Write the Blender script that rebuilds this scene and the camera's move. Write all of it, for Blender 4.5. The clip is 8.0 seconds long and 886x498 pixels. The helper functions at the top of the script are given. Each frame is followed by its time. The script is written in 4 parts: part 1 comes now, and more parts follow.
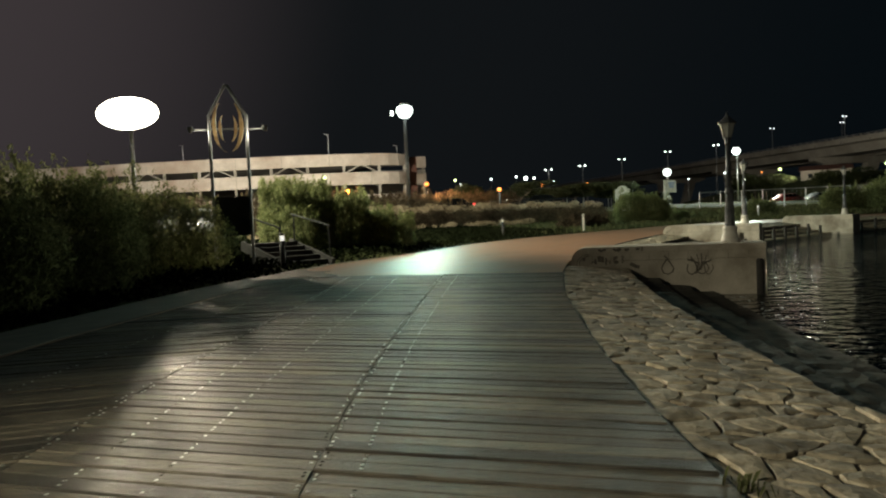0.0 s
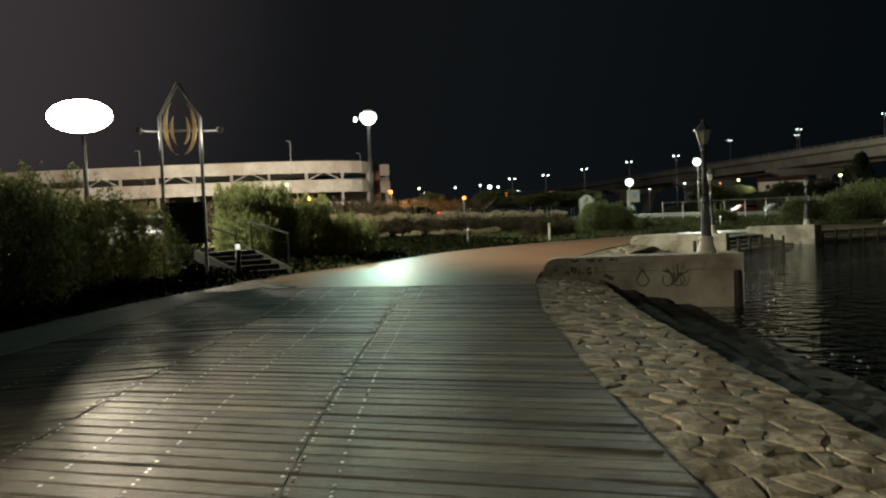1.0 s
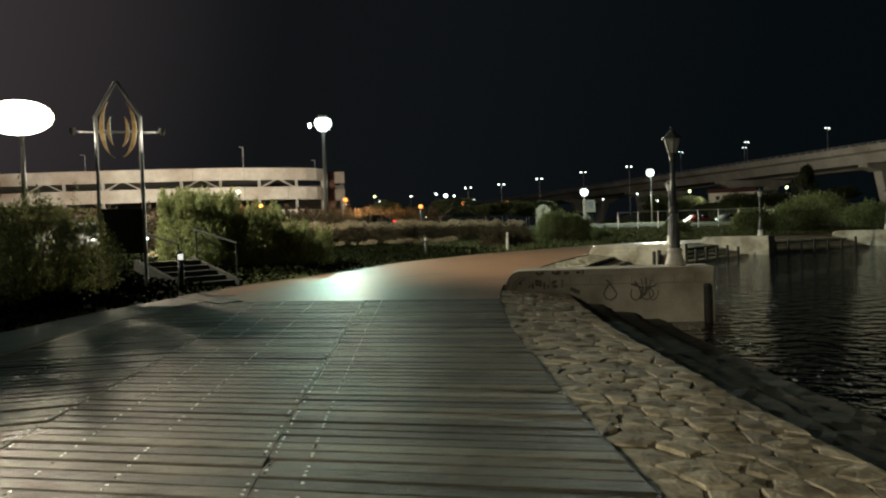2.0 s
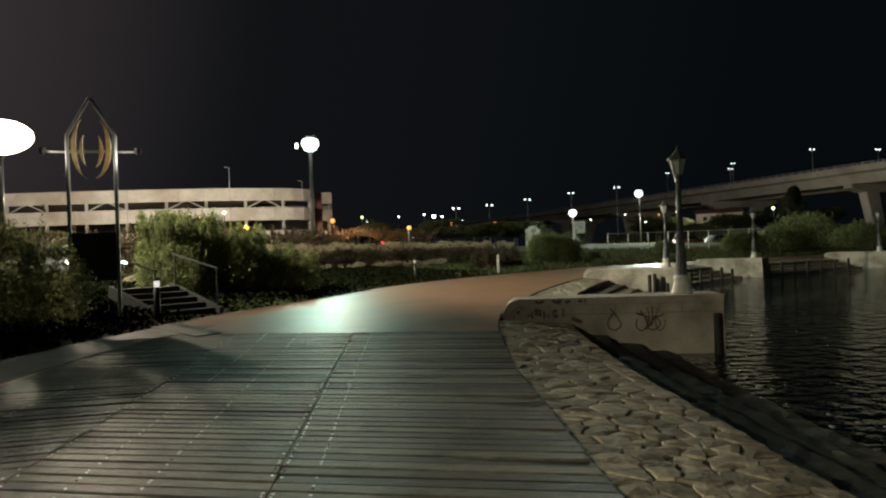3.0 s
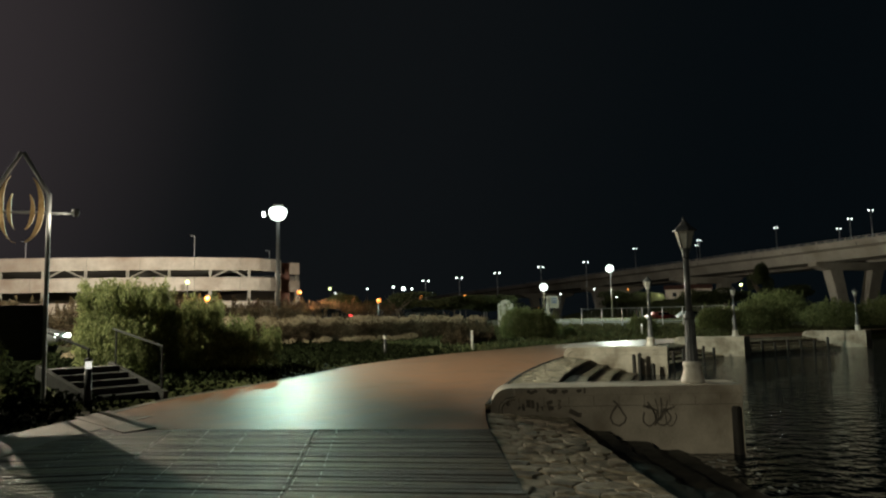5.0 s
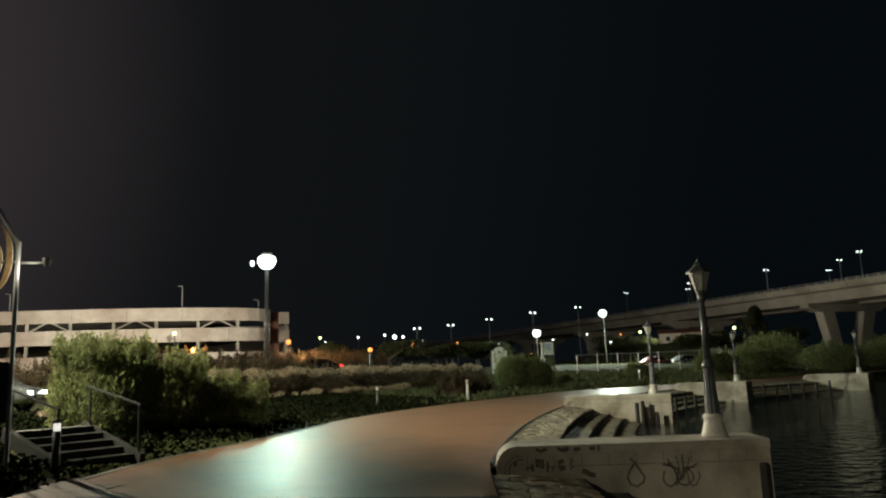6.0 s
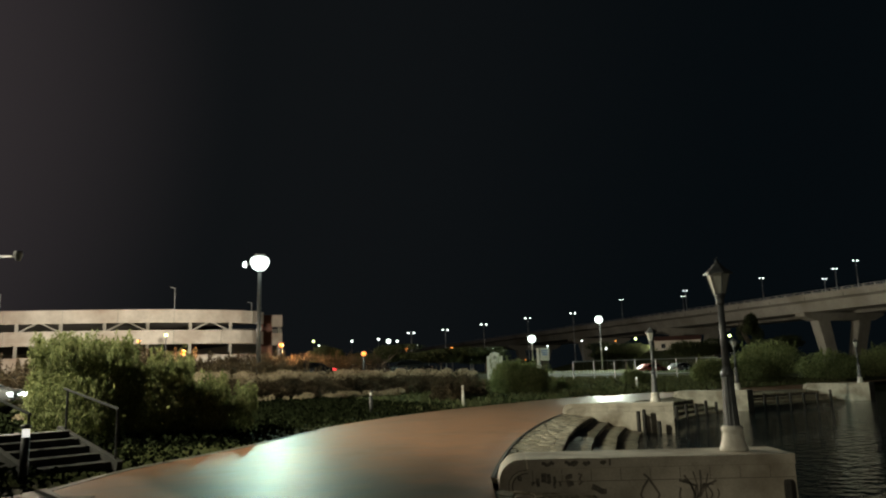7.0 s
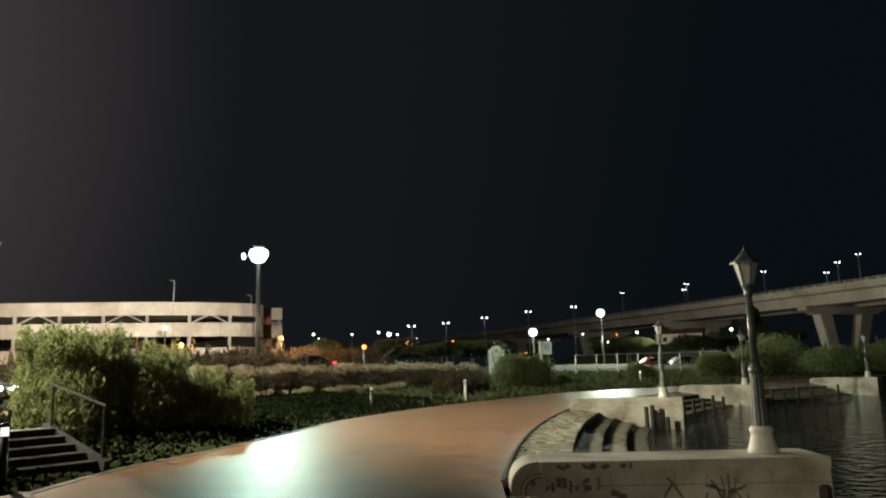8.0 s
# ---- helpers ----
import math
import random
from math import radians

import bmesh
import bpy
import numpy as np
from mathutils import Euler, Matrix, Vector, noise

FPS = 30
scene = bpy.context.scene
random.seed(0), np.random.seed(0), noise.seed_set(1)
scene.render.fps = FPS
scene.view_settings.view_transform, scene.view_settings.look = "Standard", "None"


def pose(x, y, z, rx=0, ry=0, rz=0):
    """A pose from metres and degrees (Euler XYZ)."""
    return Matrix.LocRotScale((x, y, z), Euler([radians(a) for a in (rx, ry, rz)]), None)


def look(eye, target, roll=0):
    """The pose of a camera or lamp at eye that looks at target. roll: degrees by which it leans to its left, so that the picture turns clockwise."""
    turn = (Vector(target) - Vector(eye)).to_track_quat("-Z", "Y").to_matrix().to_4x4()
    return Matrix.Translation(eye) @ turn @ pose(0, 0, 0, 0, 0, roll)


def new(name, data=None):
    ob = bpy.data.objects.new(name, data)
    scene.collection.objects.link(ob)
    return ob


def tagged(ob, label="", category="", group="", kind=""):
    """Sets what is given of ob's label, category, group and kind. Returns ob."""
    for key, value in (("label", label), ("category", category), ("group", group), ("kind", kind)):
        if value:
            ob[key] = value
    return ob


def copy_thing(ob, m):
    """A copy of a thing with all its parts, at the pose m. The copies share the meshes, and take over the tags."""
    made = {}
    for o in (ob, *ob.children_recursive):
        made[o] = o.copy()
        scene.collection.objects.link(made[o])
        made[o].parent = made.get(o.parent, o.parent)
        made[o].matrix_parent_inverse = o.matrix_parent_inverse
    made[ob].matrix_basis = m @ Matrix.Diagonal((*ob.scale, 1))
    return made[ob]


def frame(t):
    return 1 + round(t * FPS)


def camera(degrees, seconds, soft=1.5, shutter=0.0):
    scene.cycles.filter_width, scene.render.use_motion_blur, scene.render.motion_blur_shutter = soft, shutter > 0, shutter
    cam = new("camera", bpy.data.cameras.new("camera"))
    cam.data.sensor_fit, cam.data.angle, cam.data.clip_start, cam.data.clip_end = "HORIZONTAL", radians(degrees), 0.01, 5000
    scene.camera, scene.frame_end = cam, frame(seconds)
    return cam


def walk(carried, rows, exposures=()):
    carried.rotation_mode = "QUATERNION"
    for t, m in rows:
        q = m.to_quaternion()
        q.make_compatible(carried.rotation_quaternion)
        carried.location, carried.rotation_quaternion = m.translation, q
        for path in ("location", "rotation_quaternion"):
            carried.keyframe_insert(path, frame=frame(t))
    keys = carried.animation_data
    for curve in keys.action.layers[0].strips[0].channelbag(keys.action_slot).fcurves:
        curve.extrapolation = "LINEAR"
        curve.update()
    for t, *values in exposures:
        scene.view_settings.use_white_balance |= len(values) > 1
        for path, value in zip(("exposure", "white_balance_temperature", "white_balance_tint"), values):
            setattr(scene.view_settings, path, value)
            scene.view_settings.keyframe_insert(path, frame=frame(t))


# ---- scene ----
cam = camera(62.5, 8.0, soft=2.1, shutter=0.3)
PATH = [
    (0, (-0.141, -0.436, 1.216), (0.187, 1.535, 1.133), -2.6),
    (0.5, (-0.1, 0.002, 1.201), (0.273, 1.965, 1.118), -2.9),
    (1, (-0.047, 0.455, 1.216), (0.381, 2.408, 1.152), -2.3),
    (1.5, (-0.002, 0.926, 1.253), (0.505, 2.86, 1.195), -2.1),
    (1.7, (0.04, 1.102, 1.228), (0.566, 3.031, 1.172), -2.0),
    (2.8, (0.189, 2.127, 1.379), (0.769, 4.041, 1.381), -2.1),
    (3, (0.234, 2.312, 1.379), (0.817, 4.226, 1.388), -2.0),
    (3.5, (0.343, 2.754, 1.426), (0.954, 4.658, 1.454), -1.7),
    (4, (0.409, 3.206, 1.454), (1.052, 5.099, 1.504), -1.6),
    (4.5, (0.52, 3.655, 1.473), (1.168, 5.544, 1.569), -1.2),
    (5, (0.596, 4.126, 1.524), (1.262, 6.0, 1.728), -1.4),
    (5.2, (0.638, 4.306, 1.559), (1.313, 6.173, 1.799), -1.8),
    (6.5, (0.862, 5.463, 1.616), (1.561, 7.305, 1.963), -2.1),
    (7, (0.993, 5.887, 1.628), (1.695, 7.728, 1.971), -1.7),
    (7.5, (1.104, 6.294, 1.645), (1.807, 8.137, 1.978), -1.9),
    (8, (1.183, 6.688, 1.674), (1.885, 8.532, 1.999), -1.6),
]
walk(cam, [(t, look(e, g, r)) for t, e, g, r in PATH],
     [(0, 0.1), (1.5, 0.05), (3.0, -0.1), (3.5, -0.2), (4.5, -0.2), (5.0, -0.1), (6.5, -0.08), (7.0, -0.08), (7.5, 0.15), (8, 0.45)])

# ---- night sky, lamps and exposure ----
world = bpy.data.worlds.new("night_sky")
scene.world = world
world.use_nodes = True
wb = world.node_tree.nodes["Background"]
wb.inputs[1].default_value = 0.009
# flare haze put into the sky colour: paler and warmer low over the town, darker over the sea and overhead
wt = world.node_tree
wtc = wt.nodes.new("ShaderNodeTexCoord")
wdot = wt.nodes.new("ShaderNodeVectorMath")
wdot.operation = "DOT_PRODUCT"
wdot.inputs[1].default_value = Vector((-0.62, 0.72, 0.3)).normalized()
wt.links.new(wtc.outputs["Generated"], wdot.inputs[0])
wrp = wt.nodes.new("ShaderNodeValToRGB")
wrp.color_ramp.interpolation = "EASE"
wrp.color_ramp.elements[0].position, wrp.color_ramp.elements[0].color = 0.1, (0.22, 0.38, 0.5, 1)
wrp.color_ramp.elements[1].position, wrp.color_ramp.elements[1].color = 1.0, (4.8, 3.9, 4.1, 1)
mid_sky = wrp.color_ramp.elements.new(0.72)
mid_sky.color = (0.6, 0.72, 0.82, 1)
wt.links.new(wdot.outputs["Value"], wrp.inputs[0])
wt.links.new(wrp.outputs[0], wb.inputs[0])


def lamp(name, kind, place, power, colour, radius=0.3, target=None, cone=120):
    d = bpy.data.lights.new(name, kind)
    d.energy, d.color, d.shadow_soft_size = power, colour, radius
    ob = new(name, d)
    ob.matrix_world = look(place, target) if target else pose(*place)
    if kind == "SPOT":
        d.spot_size, d.spot_blend = radians(cone), 0.75
    return ob


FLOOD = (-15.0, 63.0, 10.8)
POLE = (7.7, 64.0, 10.9)
GATE = (57.6, 114.4, 7.3)
ROAD = (62.4, 101.3, 9.4)
LEFT_LAMP = (-9.0, -3.0, 4.6)
LEFT_LAMP_B = (-12.5, 26.0, 12.0)
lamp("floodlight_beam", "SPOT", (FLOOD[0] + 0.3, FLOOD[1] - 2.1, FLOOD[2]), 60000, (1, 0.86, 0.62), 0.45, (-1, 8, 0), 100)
lamp("pole_lamp_beam", "SPOT", (POLE[0] + 0.9, POLE[1] - 0.7, POLE[2] - 0.2), 11500, (0.64, 1, 0.82), 0.38, (30, 40, 8.0), 178)
lamp("gate_lamp_beam", "SPOT", (GATE[0], GATE[1] - 1.3, GATE[2] - 0.2), 18000, (0.85, 1, 0.82), 0.3, (44, 80, 0), 170)
lamp("road_lamp_beam", "SPOT", (ROAD[0], ROAD[1] - 1.3, ROAD[2] - 0.2), 22000, (0.88, 1, 0.8), 0.3, (46, 70, 0), 170)
# unseen lamps added left of the view for side light on deck and bays
lamp("car_park_lamp_beam", "SPOT", (LEFT_LAMP[0] + 0.6, LEFT_LAMP[1] + 0.2, LEFT_LAMP[2] - 0.4), 4200, (1, 0.92, 0.66), 0.15, (1.2, 1.6, 0), 66)
lamp("car_park_lamp_beam", "SPOT", (LEFT_LAMP_B[0] + 0.6, LEFT_LAMP_B[1], LEFT_LAMP_B[2] - 0.4), 31000, (1, 0.98, 0.73), 0.15, (24, 46, 0), 120)
# the orange two have lamps; the rest are added fill for garage, shore, viaduct
for i, (p, w, c) in enumerate((((2.0, 106.0, 9.0), 34000, (1, 0.92, 0.76)), ((14.2, 84.8, 5.6), 4200, (1, 0.58, 0.28)), ((-26, 108, 9.0), 34000, (1, 0.91, 0.76)),
                               ((2.1, 57.4, 3.7), 900, (1, 0.55, 0.25)), ((80, 112, 7.0), 3000, (1, 0.92, 0.7)), ((112, 126.5, 9.0), 5200, (1, 0.93, 0.75)))):
    lamp("street_lamp_beam", "POINT", p, w, c, 0.3)

for s in (-1, 1):  # spotlights on the arms of the sign
    lamp("sign_spot_beam", "SPOT", (-2.52 + s * 1.0, 20.35, 3.86), 26, (1, 0.9, 0.7), 0.05, (-2.52 + s * 0.2, 20.6, 3.95), 100)

# ---- materials ----


def mat(name, c1, c2, scale=4.0, rough=0.7, metal=0.0, bump=0.3, fine=60.0, spec=0.5, vary=0.0, trans=0.0, stain=None, coat=0.0, stretch=None, gloss=0.13):
    """Two colours mixed by noise at two scales, with fine relief; vary: differences from piece to piece."""
    m = bpy.data.materials.new(name)
    m.use_nodes = True
    nt = m.node_tree
    N, L = nt.nodes, nt.links
    b = N["Principled BSDF"]
    geo = N.new("ShaderNodeNewGeometry")
    pos = geo.outputs["Position"]
    if stretch:
        mp = N.new("ShaderNodeMapping")
        mp.vector_type = "TEXTURE"
        mp.inputs["Rotation"].default_value = (0, 0, radians(-20))
        mp.inputs["Scale"].default_value = stretch
        L.new(pos, mp.inputs[0])
        pos = mp.outputs[0]
    n1 = N.new("ShaderNodeTexNoise")
    n1.inputs["Scale"].default_value, n1.inputs["Detail"].default_value = scale, 6
    L.new(pos, n1.inputs["Vector"])
    n2 = N.new("ShaderNodeTexNoise")
    n2.inputs["Scale"].default_value, n2.inputs["Detail"].default_value = fine, 3
    L.new(pos, n2.inputs["Vector"])
    add = N.new("ShaderNodeMath")
    add.operation = "MULTIPLY_ADD"
    L.new(n2.outputs["Fac"], add.inputs[0])
    add.inputs[1].default_value = 0.5
    L.new(n1.outputs["Fac"], add.inputs[2])
    ramp = N.new("ShaderNodeValToRGB")
    ramp.color_ramp.elements[0].position, ramp.color_ramp.elements[1].position = 0.5, 1.0
    ramp.color_ramp.elements[0].color, ramp.color_ramp.elements[1].color = (*c1, 1), (*c2, 1)
    L.new(add.outputs[0], ramp.inputs[0])
    col = ramp.outputs[0]
    if stain:
        n3 = N.new("ShaderNodeTexNoise")
        n3.inputs["Scale"].default_value, n3.inputs["Detail"].default_value = scale * 0.35, 8
        L.new(geo.outputs["Position"], n3.inputs["Vector"])
        r3 = N.new("ShaderNodeValToRGB")
        r3.color_ramp.elements[0].position, r3.color_ramp.elements[1].position = 0.5, 0.68
        L.new(n3.outputs["Fac"], r3.inputs[0])
        mx = N.new("ShaderNodeMix")
        mx.data_type = "RGBA"
        L.new(r3.outputs[0], mx.inputs[0])
        L.new(col, mx.inputs[6])
        mx.inputs[7].default_value = (*stain, 1)
        col = mx.outputs[2]
    if vary:
        oi = N.new("ShaderNodeObjectInfo")
        mr = N.new("ShaderNodeMath")
        mr.operation = "ADD"
        L.new(oi.outputs["Random"], mr.inputs[0])
        L.new(geo.outputs["Random Per Island"], mr.inputs[1])
        fr = N.new("ShaderNodeMath")
        fr.operation = "FRACT"
        L.new(mr.outputs[0], fr.inputs[0])
        mm = N.new("ShaderNodeMapRange")
        mm.inputs[3].default_value, mm.inputs[4].default_value = 1 - vary, 1 + vary
        L.new(fr.outputs[0], mm.inputs[0])
        hs = N.new("ShaderNodeHueSaturation")
        L.new(mm.outputs[0], hs.inputs["Value"])
        L.new(col, hs.inputs["Color"])
        col = hs.outputs[0]
    L.new(col, b.inputs["Base Color"])
    b.inputs["Roughness"].default_value, b.inputs["Metallic"].default_value = rough, metal
    b.inputs["Specular IOR Level"].default_value = spec
    b.inputs["Coat Weight"].default_value = coat
    b.inputs["Coat Roughness"].default_value = 0.25
    rr = N.new("ShaderNodeMapRange")
    rr.inputs[3].default_value, rr.inputs[4].default_value = max(0.03, rough - gloss), min(1, rough + gloss)
    L.new(n1.outputs["Fac"], rr.inputs[0])
    L.new(rr.outputs[0], b.inputs["Roughness"])
    if bump:
        bp = N.new("ShaderNodeBump")
        bp.inputs["Strength"].default_value, bp.inputs["Distance"].default_value = bump, 0.02
        L.new(add.outputs[0], bp.inputs["Height"])
        L.new(bp.outputs[0], b.inputs["Normal"])
    if trans:
        tr = N.new("ShaderNodeBsdfTranslucent")
        L.new(col, tr.inputs[0])
        ms = N.new("ShaderNodeMixShader")
        ms.inputs[0].default_value = trans
        L.new(b.outputs[0], ms.inputs[1])
        L.new(tr.outputs[0], ms.inputs[2])
        L.new(ms.outputs[0], N["Material Output"].inputs[0])
    return m


def glow(name, colour, strength):
    m = bpy.data.materials.new(name)
    m.use_nodes = True
    b = m.node_tree.nodes["Principled BSDF"]
    b.inputs["Base Color"].default_value = (*colour, 1)
    b.inputs["Emission Color"].default_value = (*colour, 1)
    b.inputs["Emission Strength"].default_value = strength
    return m


M_PLANK = mat("weathered_deck_wood", (0.021, 0.018, 0.013), (0.135, 0.114, 0.082), 5, 0.56, bump=0.6, fine=40, vary=0.65, spec=0.34, stain=(0.03, 0.026, 0.019), stretch=(1.3, 0.16, 0.16), gloss=0.26)
M_STONE = mat("rough_limestone", (0.165, 0.142, 0.1), (0.45, 0.39, 0.285), 9, 0.75, bump=1.0, fine=34, vary=0.36, stain=(0.13, 0.105, 0.07))
M_MORTAR = mat("dark_mortar", (0.06, 0.05, 0.036), (0.16, 0.132, 0.095), 9, 0.9, bump=0.8)
# wet stone, its colour taken darker still for the near bay's shade
M_STEP = mat("wet_shaded_stone", (0.022, 0.02, 0.015), (0.085, 0.074, 0.055), 5, 0.8, bump=1.0, fine=25, stain=(0.022, 0.024, 0.018))
M_PLASTER = mat("cream_rendered_concrete", (0.36, 0.32, 0.26), (0.62, 0.56, 0.47), 2.2, 0.8, bump=0.35, fine=45, stain=(0.21, 0.175, 0.13))
M_PAVE = mat("wet_red_paving", (0.17, 0.085, 0.045), (0.34, 0.175, 0.095), 1.6, 0.47, bump=0.55, fine=22, stain=(0.2, 0.112, 0.064))
M_CONC = mat("worn_concrete", (0.085, 0.075, 0.062), (0.19, 0.165, 0.138), 3, 0.75, bump=0.4, stain=(0.13, 0.11, 0.085))
M_SOIL = mat("dark_soil_and_grass", (0.022, 0.028, 0.01), (0.07, 0.074, 0.03), 1.2, 0.95, bump=0.8, fine=30, spec=0.03)
M_LEAF = mat("olive_leaves", (0.1, 0.112, 0.045), (0.25, 0.27, 0.12), 2.5, 0.7, bump=0, vary=0.45, trans=0.55, spec=0.15)
# the bank's lack of light is put into these near-black leaves
M_COVER = mat("shade_black_creeper", (0.007, 0.009, 0.005), (0.018, 0.022, 0.01), 2.5, 1.0, bump=0, vary=0.4, spec=0.0)
M_HEDGE = mat("russet_hedge_leaves", (0.045, 0.034, 0.021), (0.13, 0.095, 0.06), 2, 0.8, bump=0, vary=0.45, trans=0.12, spec=0.1)
M_FLOWER = mat("dry_pale_blooms", (0.25, 0.19, 0.12), (0.5, 0.4, 0.28), 3, 0.7, bump=0, vary=0.3)
M_TREE = mat("dark_tree_leaves", (0.02, 0.028, 0.012), (0.06, 0.07, 0.03), 1, 0.8, bump=0, vary=0.4, trans=0.2, spec=0.1)
M_BARK = mat("grey_bark", (0.05, 0.04, 0.03), (0.14, 0.11, 0.08), 8, 0.9, bump=0.8)
M_IRON = mat("grey_painted_iron", (0.055, 0.06, 0.065), (0.13, 0.135, 0.14), 6, 0.4, metal=0.2, bump=0.15)
M_WHITE = mat("chalky_white_paint", (0.5, 0.48, 0.43), (0.75, 0.72, 0.66), 5, 0.6, bump=0.2, stain=(0.42, 0.38, 0.31))
M_DARK = mat("black_metal", (0.012, 0.012, 0.013), (0.04, 0.04, 0.042), 6, 0.5, bump=0.15)
M_GALV = mat("galvanised_steel", (0.3, 0.31, 0.31), (0.5, 0.51, 0.5), 5, 0.45, metal=0.5, bump=0.1)
M_BRASS = mat("rusted_gold_metal", (0.4, 0.25, 0.1), (0.72, 0.52, 0.26), 6, 0.5, metal=0.1, bump=0.2)
M_GARAGE = mat("weathered_concrete_panel", (0.42, 0.37, 0.31), (0.62, 0.56, 0.48), 0.35, 0.85, bump=0.1, fine=2, stain=(0.33, 0.25, 0.19))
M_BRIDGE = mat("bridge_concrete", (0.3, 0.28, 0.24), (0.46, 0.43, 0.37), 0.2, 0.85, bump=0.1, fine=1.5, stain=(0.23, 0.21, 0.17))
M_PILE = mat("tarred_timber_pile", (0.008, 0.007, 0.006), (0.035, 0.03, 0.024), 9, 0.7, bump=0.6)
M_PAINT = mat("faded_spray_paint", (0.06, 0.053, 0.045), (0.22, 0.19, 0.155), 14, 0.7, bump=0)
M_SCREW = mat("steel_screw", (0.7, 0.7, 0.66), (0.9, 0.9, 0.86), 9, 0.28, metal=1.0, bump=0, gloss=0.05)
M_GLASS = mat("milky_lantern_glass", (0.4, 0.4, 0.36), (0.55, 0.55, 0.5), 5, 0.3, bump=0.05)
# concrete coloured near black to hold the shade on the stairs
M_DARKCONC = mat("shade_dark_concrete", (0.016, 0.015, 0.013), (0.05, 0.046, 0.041), 4, 0.8, bump=0.5)
M_FOAM = mat("sea_foam", (0.22, 0.24, 0.24), (0.5, 0.52, 0.5), 9, 0.8, bump=0.5)
M_RAIL = mat("dull_dark_steel", (0.02, 0.02, 0.02), (0.055, 0.055, 0.055), 7, 0.75, bump=0.2, spec=0.2)
M_GRASS = mat("rough_grass", (0.055, 0.06, 0.026), (0.12, 0.124, 0.06), 1.5, 0.85, bump=0, vary=0.4, trans=0.3, spec=0.1)
M_CAR = mat("dark_car_paint", (0.02, 0.022, 0.025), (0.04, 0.042, 0.045), 3, 0.25, metal=0.3, bump=0, coat=1)
M_SILVER = mat("silver_car_paint", (0.4, 0.41, 0.42), (0.5, 0.51, 0.52), 3, 0.25, metal=0.7, bump=0, coat=1)
M_CARRED = mat("red_car_paint", (0.2, 0.02, 0.015), (0.3, 0.04, 0.03), 3, 0.3, metal=0.1, bump=0, coat=1)
M_CARGLASS = mat("car_window", (0.01, 0.012, 0.014), (0.02, 0.022, 0.024), 3, 0.08, bump=0)
M_RED = mat("red_brown_roof", (0.09, 0.04, 0.03), (0.17, 0.075, 0.05), 2, 0.8, bump=0.3)
M_TYRE = mat("tyre_rubber", (0.012, 0.012, 0.012), (0.03, 0.03, 0.03), 6, 0.85, bump=0.1)
G_FLOOD = glow("flood_glare_oval", (1, 0.93, 0.75), 12)
G_POLE = glow("pole_lens", (0.86, 1, 0.92), 3)
G_WHITE = glow("white_lens", (0.9, 1, 0.95), 6)
G_ORANGE = glow("sodium_lens", (1, 0.32, 0.06), 2.2)
G_GREEN = glow("greenish_lens", (0.85, 1, 0.4), 4)
G_BOLLARD = glow("bollard_lens", (1, 0.97, 0.88), 0.9)
G_TAIL = glow("tail_lens", (1, 0.03, 0.04), 3)

wm = bpy.data.materials.new("dark_sea_water")
wm.use_nodes = True
nt = wm.node_tree
b = nt.nodes["Principled BSDF"]
b.inputs["Base Color"].default_value = (0.004, 0.008, 0.01, 1)
b.inputs["Roughness"].default_value = 0.015
b.inputs["IOR"].default_value = 1.33
b.inputs["Specular IOR Level"].default_value = 0.24
geo = nt.nodes.new("ShaderNodeNewGeometry")
wn = nt.nodes.new("ShaderNodeTexNoise")
wn.inputs["Scale"].default_value, wn.inputs["Detail"].default_value = 2.6, 3.0
nt.links.new(geo.outputs["Position"], wn.inputs["Vector"])
wbp = nt.nodes.new("ShaderNodeBump")
wbp.inputs["Strength"].default_value, wbp.inputs["Distance"].default_value = 1.0, 0.14
nt.links.new(wn.outputs["Fac"], wbp.inputs["Height"])
nt.links.new(wbp.outputs[0], b.inputs["Normal"])
M_WATER = wm

# ---- mesh helpers ----


def link(name, bm, material, parent=None, label="", smooth=False):
    me = bpy.data.meshes.new(name)
    bm.to_mesh(me)
    bm.free()
    for mm in material if isinstance(material, (list, tuple)) else [material]:
        me.materials.append(mm)
    if smooth:
        for p in me.polygons:
            p.use_smooth = True
    ob = new(name, me)
    if parent:
        ob.parent = parent
    if label:
        tagged(ob, label)
    return ob


def part(name, bm, material, parent, label="", smooth=False):
    return link(name, bm, material, parent, label, smooth)


def thing(name, m, label, category, group=""):
    ob = new(name)
    ob.matrix_world = m
    return tagged(ob, label, category, group)


def box(bm, cx, cy, cz, sx, sy, sz, m=None, bevel=0.0):
    r = bmesh.ops.create_cube(bm, size=1)
    mm = Matrix.Translation((cx, cy, cz)) @ Matrix.Diagonal((sx, sy, sz, 1))
    bmesh.ops.transform(bm, matrix=(m @ mm) if m else mm, verts=r["verts"])
    if bevel:
        es = list({e for v in r["verts"] for e in v.link_edges})
        bmesh.ops.bevel(bm, geom=es, offset=bevel, segments=2, affect="EDGES", profile=0.6)
    return bm


def B():
    return bmesh.new()


def lathe(bm, profile, n=16, m=None, turn=0.0):
    """Rings of (radius, height) round the z axis, closed at both ends."""
    rings = []
    for r, z in profile:
        ring = []
        for i in range(n):
            a = 2 * math.pi * (i + turn) / n
            v = Vector((r * math.cos(a), r * math.sin(a), z))
            ring.append(bm.verts.new(m @ v if m else v))
        rings.append(ring)
    for a, c in zip(rings, rings[1:]):
        for i in range(n):
            bm.faces.new((a[i], a[(i + 1) % n], c[(i + 1) % n], c[i]))
    bm.faces.new(rings[0][::-1])
    bm.faces.new(rings[-1])
    return bm


